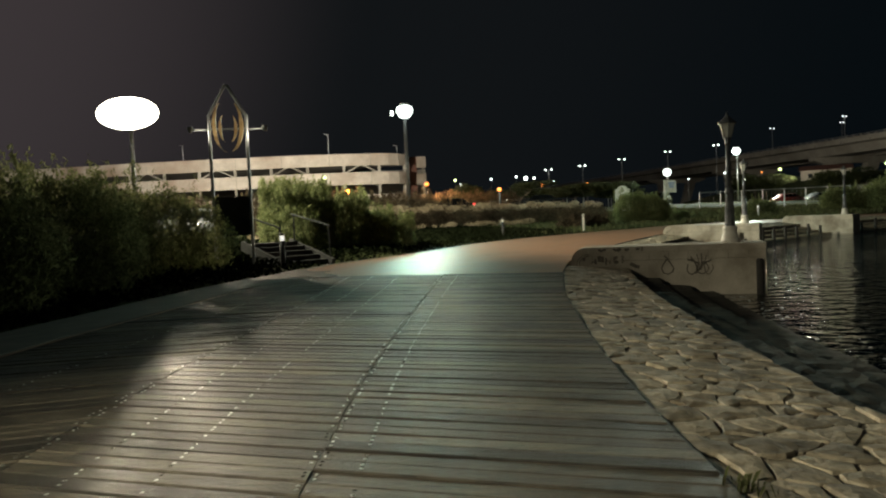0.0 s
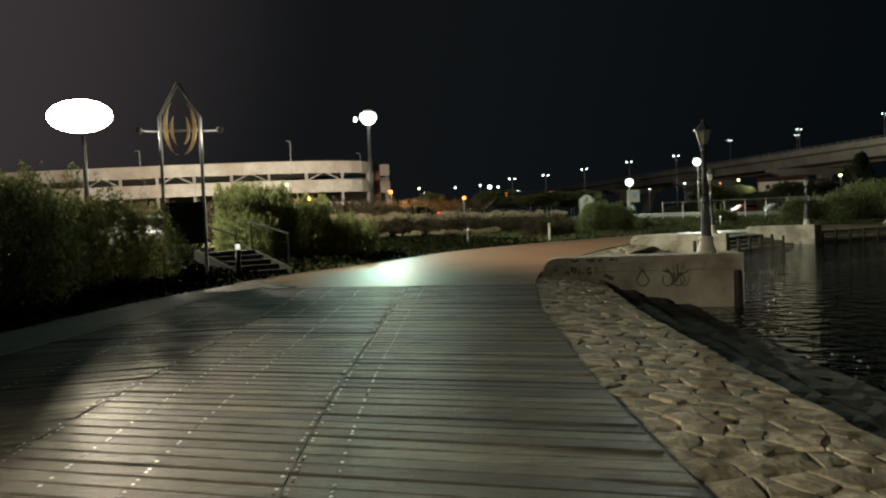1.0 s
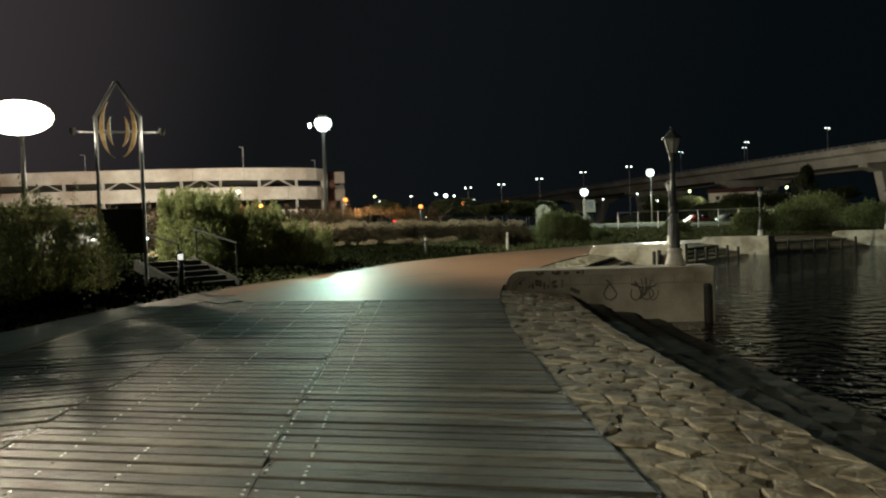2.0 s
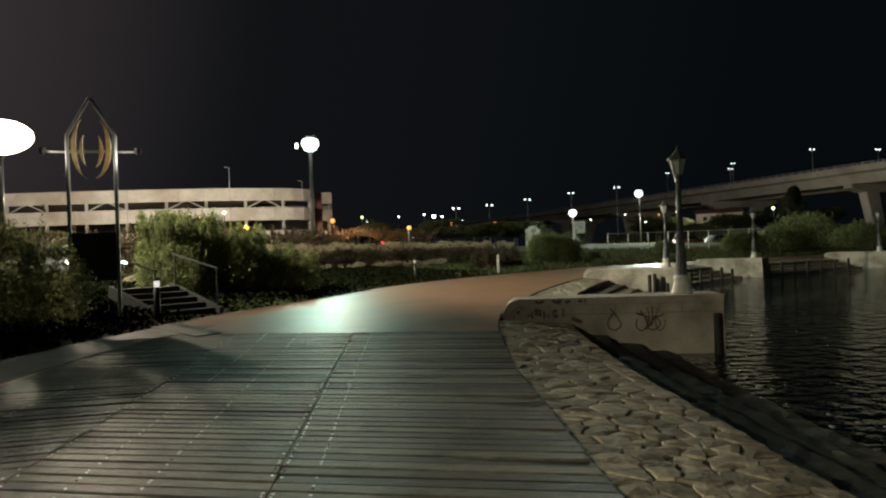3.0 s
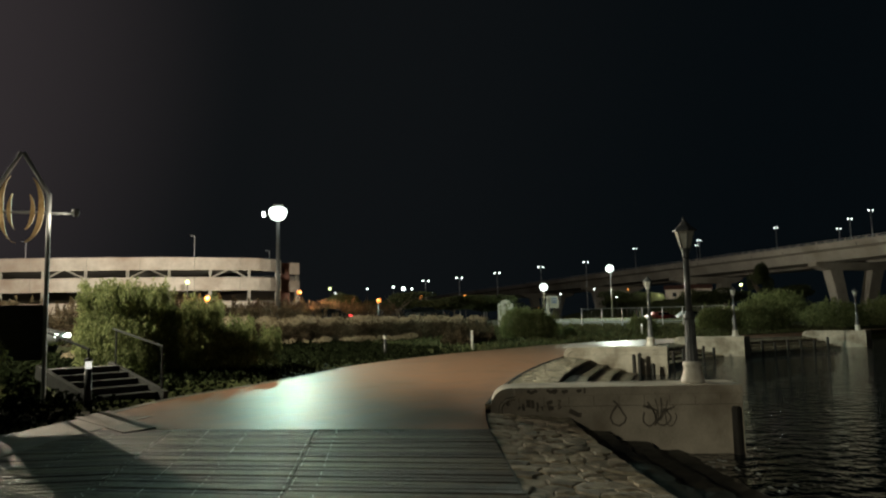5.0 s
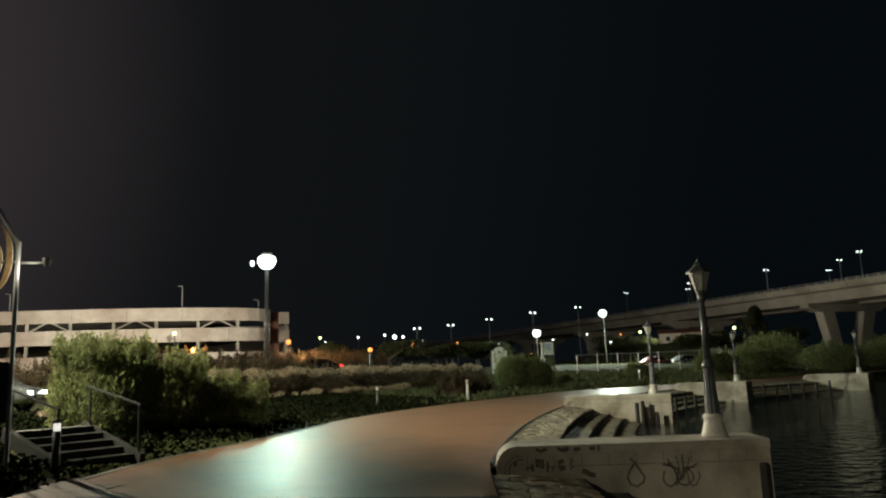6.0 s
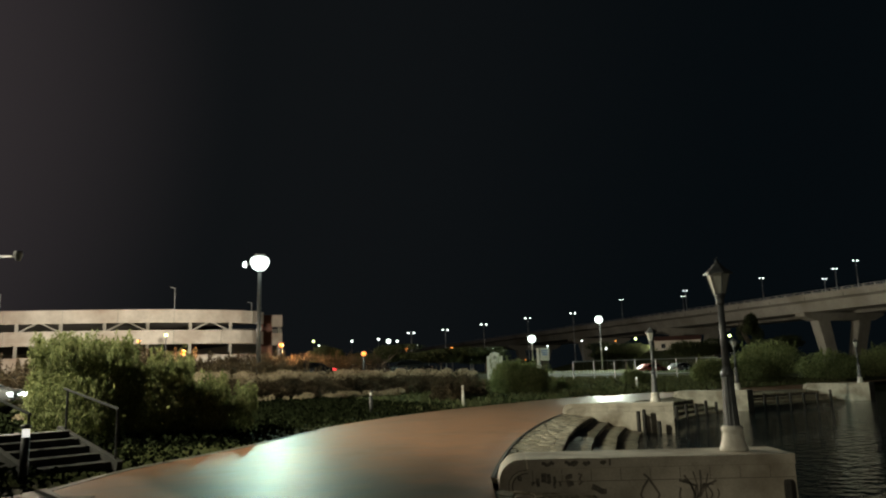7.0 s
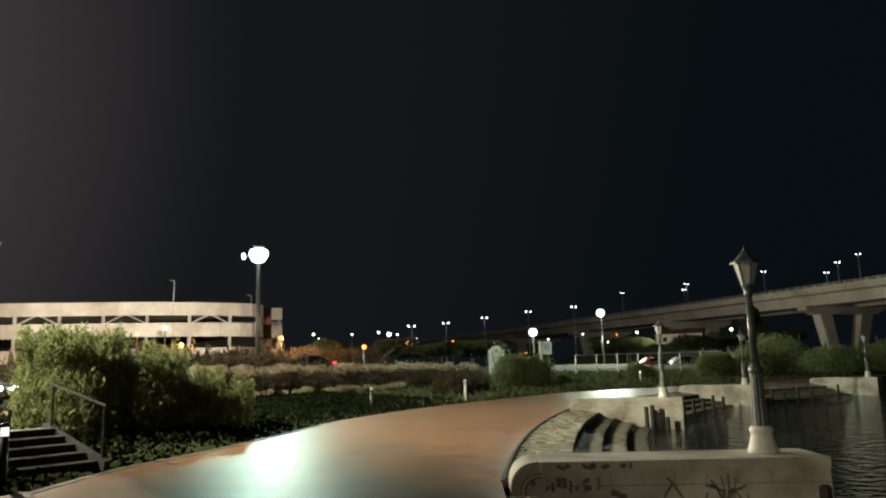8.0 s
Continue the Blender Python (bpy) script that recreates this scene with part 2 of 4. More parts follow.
def rod(bm, p, q, r, n=8, r2=None):
    p, q = Vector(p), Vector(q)
    m = Matrix.Translation(p) @ (q - p).to_track_quat("Z", "Y").to_matrix().to_4x4()
    return lathe(bm, [(r, 0), (r if r2 is None else r2, (q - p).length)], n, m)


def prism(bm, pts, z0, z1):
    """An upright prism over a plan."""
    lo = [bm.verts.new((x, y, z0)) for x, y in pts]
    hi = [bm.verts.new((x, y, z1)) for x, y in pts]
    n = len(pts)
    for i in range(n):
        bm.faces.new((lo[i], lo[(i + 1) % n], hi[(i + 1) % n], hi[i]))
    f1, f2 = bm.faces.new(lo[::-1]), bm.faces.new(hi)
    bmesh.ops.recalc_face_normals(bm, faces=bm.faces[:])
    if n > 4:
        bmesh.ops.triangulate(bm, faces=[f1, f2])
    return bm


def smooth_line(pts, step=0.5):
    """A smooth curve through points of the plan, at even steps."""
    P = [Vector((*p, 0)) for p in pts]
    P = [P[0] * 2 - P[1]] + P + [P[-1] * 2 - P[-2]]
    out = []
    for i in range(1, len(P) - 2):
        n = max(2, int((P[i + 1] - P[i]).length / step))
        for k in range(n):
            t = k / n
            a, b_, c, d = P[i - 1:i + 3]
            out.append(0.5 * (2 * b_ + (c - a) * t + (2 * a - 5 * b_ + 4 * c - d) * t * t + (3 * b_ - a - 3 * c + d) * t ** 3))
    out.append(P[-2].copy())
    return [(v.x, v.y) for v in out]


def even(pts, n):
    """n + 1 points at equal lengths along a line."""
    P = np.array(pts, float)
    s = np.r_[0, np.cumsum(np.hypot(*np.diff(P, axis=0).T))]
    u = np.linspace(0, s[-1], n + 1)
    return [(float(np.interp(a, s, P[:, 0])), float(np.interp(a, s, P[:, 1]))) for a in u]


def offset(pts, d):
    """A line moved sideways, to its right for d above nought."""
    P = np.array(pts, float)
    t = np.gradient(P, axis=0)
    t /= np.linalg.norm(t, axis=1)[:, None]
    return [(float(x), float(y)) for x, y in P + d * np.c_[t[:, 1], -t[:, 0]]]


def ribbon(bm, rows):
    """A sheet through rows of 3D points of equal number."""
    V = [[bm.verts.new(p) for p in r] for r in rows]
    for a, c in zip(V, V[1:]):
        for i in range(len(a) - 1):
            bm.faces.new((a[i], a[i + 1], c[i + 1], c[i]))
    bmesh.ops.recalc_face_normals(bm, faces=bm.faces[:])
    return bm


# ---- plan ----
DECK_R = smooth_line([(0.75, -5), (1.0, -1.5), (1.15, 0), (1.56, 2.42), (1.94, 4.36), (2.38, 6.19), (2.9, 8.1), (3.45, 10.1), (4.1, 12.1), (4.76, 14.05)])
DECK_L = smooth_line([(-5.0, -4.6), (-4.55, 2), (-3.3, 8.2), (-2.45, 11.3), (-1.95, 13.3), (-0.95, 17.15)])
JOINT = smooth_line([(-2.75, -3.5), (-2.3, 1), (-1.87, 3.7), (-1.33, 6.7), (-0.75, 9.6), (-0.1, 13), (0.45, 16.45)])
APRON1 = DECK_R + [(5.1, 14.95), (5.5, 15.95)]
INLAND = smooth_line([(-6.6, -6), (-5.9, 2), (-4.6, 8.5), (-3.73, 11.67), (-3.28, 13.4), (-2.36, 16.2), (-1.05, 19.0), (0.33, 22.1), (2.6, 25.3), (6.9, 32.4), (12, 38.2), (17.5, 42.8), (24, 47.6), (31, 50.3), (40, 52), (56, 56.5), (80, 62)], 1.0)
P_LEFT = [(5.68, 16.14, -24), (16.1, 32.5, -40), (29.2, 42.4, -61), (43.4, 46.3, -68)]
P_LEN, P_DEEP, P_TOP, SEA = 4.3, 1.0, 0.37, -0.78


def heading(k):
    x, y, a = P_LEFT[k]
    a = radians(a)
    return Vector((x, y)), Vector((math.cos(a), math.sin(a))), Vector((-math.sin(a), math.cos(a)))


def bay_line(k):
    """The edge of the path along the bay that follows pier k."""
    o, u, n = heading(k)
    q = heading(k + 1)[0]
    p = o + n * P_DEEP - u * 0.12
    mid = (p + q) / 2
    side = Vector((q.y - p.y, -(q.x - p.x))).normalized()
    return [tuple(v) for v in (p * (1 - t) + q * t - side * (0.46 * 4 * t * (1 - t)) for t in (i / 14 for i in range(15)))]


BAYS = [APRON1] + [bay_line(k) for k in range(3)]
SHORE = [p for bay in BAYS for p in bay] + [(52, 52), (75, 56), (120, 62), (300, 80)]


def inland_of(X, Y, line):
    """Signed distance from a line of the plan: above nought to its left."""
    P = np.array(line, float)
    best = np.full(X.shape, 1e9)
    sign = np.ones(X.shape)
    for (ax, ay), (bx, by) in zip(P, P[1:]):
        dx, dy = bx - ax, by - ay
        t = np.clip(((X - ax) * dx + (Y - ay) * dy) / (dx * dx + dy * dy), 0, 1)
        ex, ey = X - ax - t * dx, Y - ay - t * dy
        d = np.hypot(ex, ey)
        s = np.sign(dx * (Y - ay) - dy * (X - ax))
        near = d < best
        best, sign = np.where(near, d, best), np.where(near, s, sign)
    return best * sign


def rise(d):
    """Height of the land by its distance behind the path."""
    return np.interp(d, [-1, 0, 1.5, 9, 14, 34, 70, 130, 400], [-0.35, -0.02, 0.06, 0.5, 0.8, 1.7, 2.0, 2.4, 3.0])


def land(x, y):
    return float(rise(inland_of(np.array([x]), np.array([y]), INLAND))[0])


# ---- ground, water, paving ----
def ground():
    xs = np.r_[np.linspace(-900, -60, 12), np.arange(-50, 60, 1.6), np.linspace(62, 130, 20), np.linspace(150, 900, 12)]
    ys = np.r_[np.linspace(-300, -20, 6), np.arange(-16, 80, 1.6), np.linspace(84, 200, 20), np.linspace(230, 1500, 12)]
    X, Y = np.meshgrid(xs, ys)
    d1, d2 = inland_of(X, Y, INLAND), inland_of(X, Y, SHORE)
    Z = rise(d1)
    Z = np.where(d2 < 0.9, np.interp(d2, [-4, -0.2, 0.9], [-3.5, -2.6, -0.3]), Z)
    bm = B()
    ribbon(bm, [[(float(X[i, j]), float(Y[i, j]), float(Z[i, j])) for j in range(len(xs))] for i in range(len(ys))])
    tagged(link("ground", bm, M_SOIL, smooth=True), "dark soil and grass rising gently inland from the path", "ground", kind="structure")
    bm = B()
    ribbon(bm, [[(x, y, SEA) for x in np.linspace(-20, 900, 6)] for y in np.linspace(-300, 400, 6)])
    tagged(link("water", bm, M_WATER), "black rippled sea water in the night", "water", kind="structure")


ground()


def paving():
    far = [(53, 54), (80, 60)]
    pts = INLAND + far[::-1]
    for bay in (BAYS[3], BAYS[2], BAYS[1]):
        pts += bay[::-1]
    pts += [(5.5, 15.95), (5.1, 14.95), DECK_R[-1]] + DECK_L[::-1]
    bm = B()
    f = bm.faces.new([bm.verts.new((x, y, 0)) for x, y in pts])
    bmesh.ops.triangulate(bm, faces=[f], ngon_method="EAR_CLIP")
    bmesh.ops.recalc_face_normals(bm, faces=bm.faces[:])
    for f in bm.faces:
        if f.normal.z < 0:
            f.normal_flip()
    tagged(link("pavement", bm, M_PAVE), "wet reddish-brown paved seaside path", "pavement", kind="structure")
    bm = B()
    for line, wide in (([p for p in INLAND if 2 < p[1] < 19.2], 1.2), ([p for p in INLAND if 18.8 < p[1] < 31], 0.16)):
        a, c = offset(line, 0.05), offset(line, 0.05 + wide)
        ribbon(bm, [[(x, y, -0.1), (x, y, 0.012), (p, q, 0.012), (p, q, -0.02)] for (x, y), (p, q) in zip(a, c)])
    tagged(link("kerb_strip", bm, M_CONC), "pale worn concrete strip beside the planting", "kerb", kind="structure")
    bm = B()
    prism(bm, [(-0.25, 16.3), (0.2, 16.65), (-0.75, 19.8), (-1.25, 18.9)], -0.05, 0.02)
    tagged(link("concrete_slab", bm, M_CONC), "pale concrete slab at the end of the deck", "slab", kind="structure")


paving()


# ---- piers with lamp posts ----
def pier_mesh():
    """A low sea pier: a rounded inland end, a cap course and a footing under water."""
    bm = B()
    prof = [(0.0, -1.9), (0.0, 0.0)]
    r = 0.34
    for i in range(1, 9):
        a = math.pi / 2 * i / 8
        prof.append((r - r * math.cos(a), 0.03 + (P_TOP - 0.03) * math.sin(a)))
    prof += [(P_LEN, P_TOP), (P_LEN, -1.9)]
    a = [bm.verts.new((x, 0, z)) for x, z in prof]
    c = [bm.verts.new((x, P_DEEP, z)) for x, z in prof]
    n = len(prof)
    for i in range(n):
        bm.faces.new((a[i], a[(i + 1) % n], c[(i + 1) % n], c[i]))
    bm.faces.new(a[::-1])
    bm.faces.new(c)
    bmesh.ops.recalc_face_normals(bm, faces=bm.faces[:])
    top = [e for e in bm.edges if abs(e.verts[0].co.y - e.verts[1].co.y) < 1e-4 and min(v.co.z for v in e.verts) > 0.02]
    bmesh.ops.bevel(bm, geom=top, offset=0.025, segments=2, affect="EDGES")
    return bm


def arch_line(x, r, top, thick):
    """A line that follows the rounded end of a pier: a moulding or the groove beside it."""
    bm = B()
    pts = [(x, -0.3)] + [(x + r - r * math.cos(math.pi / 2 * i / 10), top * math.sin(math.pi / 2 * i / 10)) for i in range(11)]
    for (x0, z0), (x1, z1) in zip(pts, pts[1:]):
        rod(bm, (x0, 0.002, z0), (x1, 0.002, z1), thick, 6)
    return bm


def lamp_post(m, label):
    t = thing("lamp_post", m, label, "lamp post", "lamp posts on the piers")
    part("pedestal", lathe(B(), [(0.21, 0), (0.21, 0.05), (0.19, 0.09), (0.16, 0.2), (0.145, 0.28), (0.16, 0.3), (0.165, 0.34), (0.13, 0.38)], 24), M_WHITE, t, "white moulded pedestal", True)
    bm = B()
    n = 24
    rings = []
    for r, z in [(0.118, 0.38), (0.112, 0.5), (0.085, 1.1), (0.08, 1.13)]:
        rings.append([bm.verts.new(((r - 0.012 * (i % 2)) * math.cos(2 * math.pi * i / n), (r - 0.012 * (i % 2)) * math.sin(2 * math.pi * i / n), z)) for i in range(n)])
    for a, c in zip(rings, rings[1:]):
        for i in range(n):
            bm.faces.new((a[i], a[(i + 1) % n], c[(i + 1) % n], c[i]))
    bm.faces.new(rings[-1])
    part("fluted_shaft", bm, M_IRON, t, "grey fluted lower shaft")
    part("collar", lathe(B(), [(0.085, 1.12), (0.1, 1.15), (0.1, 1.19), (0.075, 1.23), (0.06, 1.27)], 20), M_IRON, t, "", True)
    part("pole", lathe(B(), [(0.058, 1.26), (0.048, 2.25)], 16), M_IRON, t, "", True)
    part("neck", lathe(B(), [(0.05, 2.24), (0.07, 2.27), (0.055, 2.31), (0.075, 2.37), (0.09, 2.42)], 18), M_IRON, t, "", True)
    lan = part("lantern", lathe(B(), [(0.088, 2.42), (0.178, 2.745)], 6), M_GLASS, t, "unlit lantern with milky panes")
    for i in range(6):
        a = 2 * math.pi * i / 6
        part("bar", rod(B(), (0.09 * math.cos(a), 0.09 * math.sin(a), 2.415), (0.181 * math.cos(a), 0.181 * math.sin(a), 2.75), 0.009, 6), M_IRON, lan)
    part("lantern_roof", lathe(B(), [(0.178, 2.735), (0.225, 2.73), (0.225, 2.75), (0.12, 2.83), (0.06, 2.9), (0.025, 2.93)], 6), M_IRON, lan)
    part("finial", lathe(B(), [(0.022, 2.925), (0.03, 2.95), (0.012, 2.97), (0.004, 3.02)], 10), M_IRON, lan, "", True)
    return t


first_post = None
for k in range(4):
    o, u, n = heading(k)
    m = Matrix.Translation((o.x, o.y, 0)) @ Matrix.Rotation(math.atan2(u.y, u.x), 4, "Z")
    pier = thing("pier", m, ("cream rendered low pier with a rounded end and black graffiti" if k == 0 else "cream rendered low pier with a rounded end in the sea"), "pier", "low piers along the shore")
    part("wall", pier_mesh(), M_PLASTER, pier)
    part("cap", box(B(), (P_LEN + 0.43) / 2, P_DEEP / 2 - 0.002, P_TOP - 0.07, P_LEN - 0.43 + 0.02, P_DEEP + 0.036, 0.148, bevel=0.012), M_PLASTER, pier, "paler cap course")
    part("moulding", arch_line(0.17, 0.26, 0.2, 0.02), M_PLASTER, pier, "raised arch moulding")
    # grooves drawn as thin dark rods, their shade put into the colour
    for x, r, top in ((0.145, 0.285, 0.222), (0.2, 0.23, 0.17)):
        part("groove", arch_line(x, r, top, 0.007), M_STEP, pier, "dark line for the shaded groove beside the moulding")
    part("groove", box(B(), 0.435, 0.001, P_TOP - 0.07, 0.012, 0.04, 0.14), M_STEP, pier)
    for i in range(9):
        part("joint", box(B(), 0.5 + 0.43 * i, 0.0, 0.13, 0.007, 0.006, 0.17), M_CONC, pier)
    part("joint", box(B(), (P_LEN + 0.45) / 2, 0.0, 0.045, P_LEN - 0.47, 0.006, 0.008), M_CONC, pier)
    c = o + u * (P_LEN - 0.67) + n * 0.55
    lm = pose(c.x, c.y, P_TOP, 0, 0, 10 + 20 * k)
    if first_post is None:
        first_post = lamp_post(lm, "old grey lamp post with an unlit lantern and white pedestal")
    else:
        copy_thing(first_post, lm)
    if k == 0:
        PIER1 = pier


# ---- stone aprons and steps ----
STEP_Z = (-0.33, -0.5, -0.67)
TREAD = 0.63


def steps(k, line, wide):
    """Mortar bed of the apron and three stone steps down to the sea."""
    base = thing("stone_steps", Matrix(), "curved rough stone steps going down into the sea", "steps", "stone steps of the bays")
    base["kind"] = "structure"
    bm = B()
    b0, b1 = offset(line, 0.03), offset(line, wide - 0.02)
    ribbon(bm, [[(x, y, -0.6), (x, y, -0.038), (p, q, -0.152), (p, q, -0.6)] for (x, y), (p, q) in zip(b0, b1)])
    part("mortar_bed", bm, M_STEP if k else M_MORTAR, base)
    # dark strip put in for the shadow line where the path drops
    bm = B()
    e0, e1 = offset(line, 0.0), offset(line, 0.06 if k else 0.025)
    ribbon(bm, [[(x, y, -0.3), (x, y, 0.006 if k else -0.012), (p, q, 0.006 if k else -0.012), (p, q, -0.3)] for (x, y), (p, q) in zip(e0, e1)])
    part("edging", bm, M_PILE, base, "dark strip for the shadowed gap at the path edge")
    w = wide
    for z in STEP_Z:
        bm = B()
        fine_line = even(line, 110 if k == 0 else 60)
        a, c = offset(fine_line, w - 0.08), offset(fine_line, w + TREAD)
        rng = random.Random(k * 7 + int(-z * 10))
        rows = []
        for (x, y), (p, q) in zip(a, c):
            j = rng.uniform(-0.035, 0.035)
            row = [(x + (p - x) * f, y + (q - y) * f, z - 0.03 * f + rng.uniform(-0.016, 0.016)) for f in (0, 0.2, 0.42, 0.64, 0.85)]
            rows.append(row + [(p + j, q, z - 0.045 + rng.uniform(-0.012, 0.012)), (p + j * 1.4, q, z - 0.4), (p, q, -2.6)])
        ribbon(bm, rows)
        # near bay in the stone with shade in its colour, far bays in limestone
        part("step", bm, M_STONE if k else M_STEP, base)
        w += TREAD
    return base


def clip(poly, p, n):
    """The part of a convex outline on the near side of a line."""
    out = []
    for a, c in zip(poly, poly[1:] + poly[:1]):
        da, dc = (a - p).dot(n), (c - p).dot(n)
        if da <= 0:
            out.append(a)
        if da * dc < 0:
            out.append(a + (c - a) * (da / (da - dc)))
    return out


def stones(k, line, wide, rows, seed):
    """Crazy-paving stones over an apron: outlines in the plan with their heights."""
    rng = random.Random(seed)
    P = np.array(line, float)
    s = np.r_[0, np.cumsum(np.hypot(*np.diff(P, axis=0).T))]
    T = np.gradient(P, axis=0)
    T /= np.linalg.norm(T, axis=1)[:, None]
    cell = wide / rows
    count = int(s[-1] / (cell * 1.0))
    seeds = []
    for i in range(count):
        for j in range(rows):
            seeds.append(Vector(((i + 0.5 + 0.5 * (j % 2) + rng.uniform(-0.55, 0.55)) * s[-1] / count, (j + 0.5 + rng.uniform(-0.46, 0.46)) * cell)))
    S = np.array(seeds)
    made = []
    for i, c in enumerate(seeds):
        poly = [Vector(v) for v in ((c.x - 1, 0.0), (c.x + 1, 0.0), (c.x + 1, wide), (c.x - 1, wide))]
        d = np.hypot(S[:, 0] - c.x, S[:, 1] - c.y)
        for j in np.argsort(d)[1:14]:
            o = seeds[int(j)]
            poly = clip(poly, (c + o) / 2, (o - c).normalized())
            if len(poly) < 3:
                break
        if len(poly) < 3:
            continue
        mid = sum(poly, Vector((0, 0))) / len(poly)
        gap = rng.uniform(0.005, 0.018)
        poly = [mid + (v - mid) * max(0.5, 1 - gap / max(0.05, (v - mid).length)) for v in poly]
        rough = []
        for a, e in zip(poly, poly[1:] + poly[:1]):
            rough.append(a)
            if (e - a).length > 0.14:
                rough.append((a + e) / 2 + Vector((rng.uniform(-1, 1), rng.uniform(-1, 1))) * 0.03)
        made.append((mid, rough, rng.uniform(-0.008, 0.012), rng.uniform(-0.024, 0.024), rng.uniform(-0.024, 0.024)))

    def place(v):
        x, y = np.interp(v.x, s, P[:, 0]), np.interp(v.x, s, P[:, 1])
        tx, ty = np.interp(v.x, s, T[:, 0]), np.interp(v.x, s, T[:, 1])
        return float(x + ty * v.y), float(y - tx * v.y), -0.018 - 0.12 * v.y / wide
    return made, place


def stone_mesh(bm, st, place):
    """A worn stone: corners cut, sides steep, shoulder rounded, top a little domed."""
    mid, poly, up, ta, tb = st
    n = len(poly)
    if n < 9:
        poly = [p for a, c in zip(poly, poly[1:] + poly[:1]) for p in (a.lerp(c, 0.13), a.lerp(c, 0.87))] if n < 6 else [c.lerp((a + e) / 2, 0.16) for a, c, e in zip(poly[-1:] + poly[:-1], poly, poly[1:] + poly[:1])]
        n = len(poly)
    rings = []
    for grow, dz in ((1.0, -0.09), (1.0, -0.012), (0.955, -0.002)):
        vs = []
        for v in poly:
            w = mid + (v - mid) * grow
            x, y, z = place(w)
            vs.append(bm.verts.new((x, y, z + dz + up + (w.x - mid.x) * ta + (w.y - mid.y) * tb)))
        rings.append(vs)
    for a, c in zip(rings, rings[1:]):
        for i in range(n):
            bm.faces.new((a[i], a[(i + 1) % n], c[(i + 1) % n], c[i]))
    x, y, z = place(mid)
    top = bm.verts.new((x, y, z + up + 0.008))
    for i in range(n):
        bm.faces.new((rings[2][i], rings[2][(i + 1) % n], top))


BASES = []
WIDE = (1.46, 1.2, 1.2, 1.2)
for k, line in enumerate(BAYS):
    L0 = even(line, 40)
    BASES.append((steps(k, L0, WIDE[k]), L0))


# ---- parking garage ----
def garage():
    t = thing("parking_garage", Matrix(), "long pale concrete parking garage with open storeys", "building")
    front = smooth_line([(-75, 158), (-45, 149), (-24, 143.3), (-3, 139.5), (10, 139.8), (15.5, 141.5), (17.8, 144.4)], 4)
    back = offset(front, -34)
    for z0, z1 in ((12.05, 14.25), (8.4, 10.75), (4.2, 6.5)):
        bm = B()
        inner = offset(front, -0.5)
        ribbon(bm, [[(x, y, z0), (x, y, z1), (p, q, z1), (p, q, z0)] for (x, y), (p, q) in zip(front, inner)])
        part("parapet", bm, M_GARAGE, t, "stained concrete parapet band")
        for (x0, y0), (x1, y1) in zip(front[::2], front[2::2]):
            part("joint", rod(B(), (x0, y0 - 0.02, z0), (x0, y0 - 0.02, z1), 0.05, 5), M_BRIDGE, t)
        bm = B()
        ribbon(bm, [[(x, y, z0 + 0.1), (p, q, z0 + 0.1)] for (x, y), (p, q) in zip(offset(front, -0.3), back)])
        ribbon(bm, [[(x, y, z0 + 0.5), (p, q, z0 + 0.5)] for (x, y), (p, q) in zip(offset(front, -0.3), back)])
        part("floor_slab", bm, M_BRIDGE, t)
    line = even(offset(front, -1.0), 14)
    for i, (x, y) in enumerate(line):
        part("column", box(B(), x, y, 7.3, 0.5, 0.5, 10.6), M_BRIDGE, t)
        if i % 2 == 0 and i < 14:
            q = line[i + 1]
            w = ((x + q[0]) / 2, (y + q[1]) / 2)
            bm = rod(B(), (x + 0.4, y, 10.8), (w[0] - 0.3, w[1], 12.2), 0.16, 6)
            rod(bm, (w[0] + 0.3, w[1], 12.2), (q[0] - 0.4, q[1], 10.8), 0.16, 6)
            part("brace", bm, M_BRIDGE, t)
    for z0, z1 in ((11.9, 14.15), (8.4, 10.7), (4.2, 6.5)):
        part("stair_panel", box(B(), 20.9, 149.5, (z0 + z1) / 2, 1.9, 2, z1 - z0, bevel=0.05), M_GARAGE, t)
    part("stair_wall", box(B(), 19.0, 150.5, 8.2, 2.2, 2, 12.0), M_RED, t, "dark reddish stair tower wall")
    part("column", box(B(), 21.4, 150, 7.2, 0.5, 0.8, 10.4), M_BRIDGE, t)
    part("back_wall", box(B(), -28, 185, 8, 110, 1, 12), M_BRIDGE, t)
    for x, y, h in ((2.2, 143, 4.2), (16, 148, 2.2), (-26, 150, 3.6)):
        bm = rod(B(), (x, y, 13), (x, y, 14.2 + h), 0.07, 6)
        rod(bm, (x, y, 14.2 + h), (x - 0.8, y, 14.3 + h), 0.06, 6)
        part("roof_mast", bm, M_GALV, t)


garage()


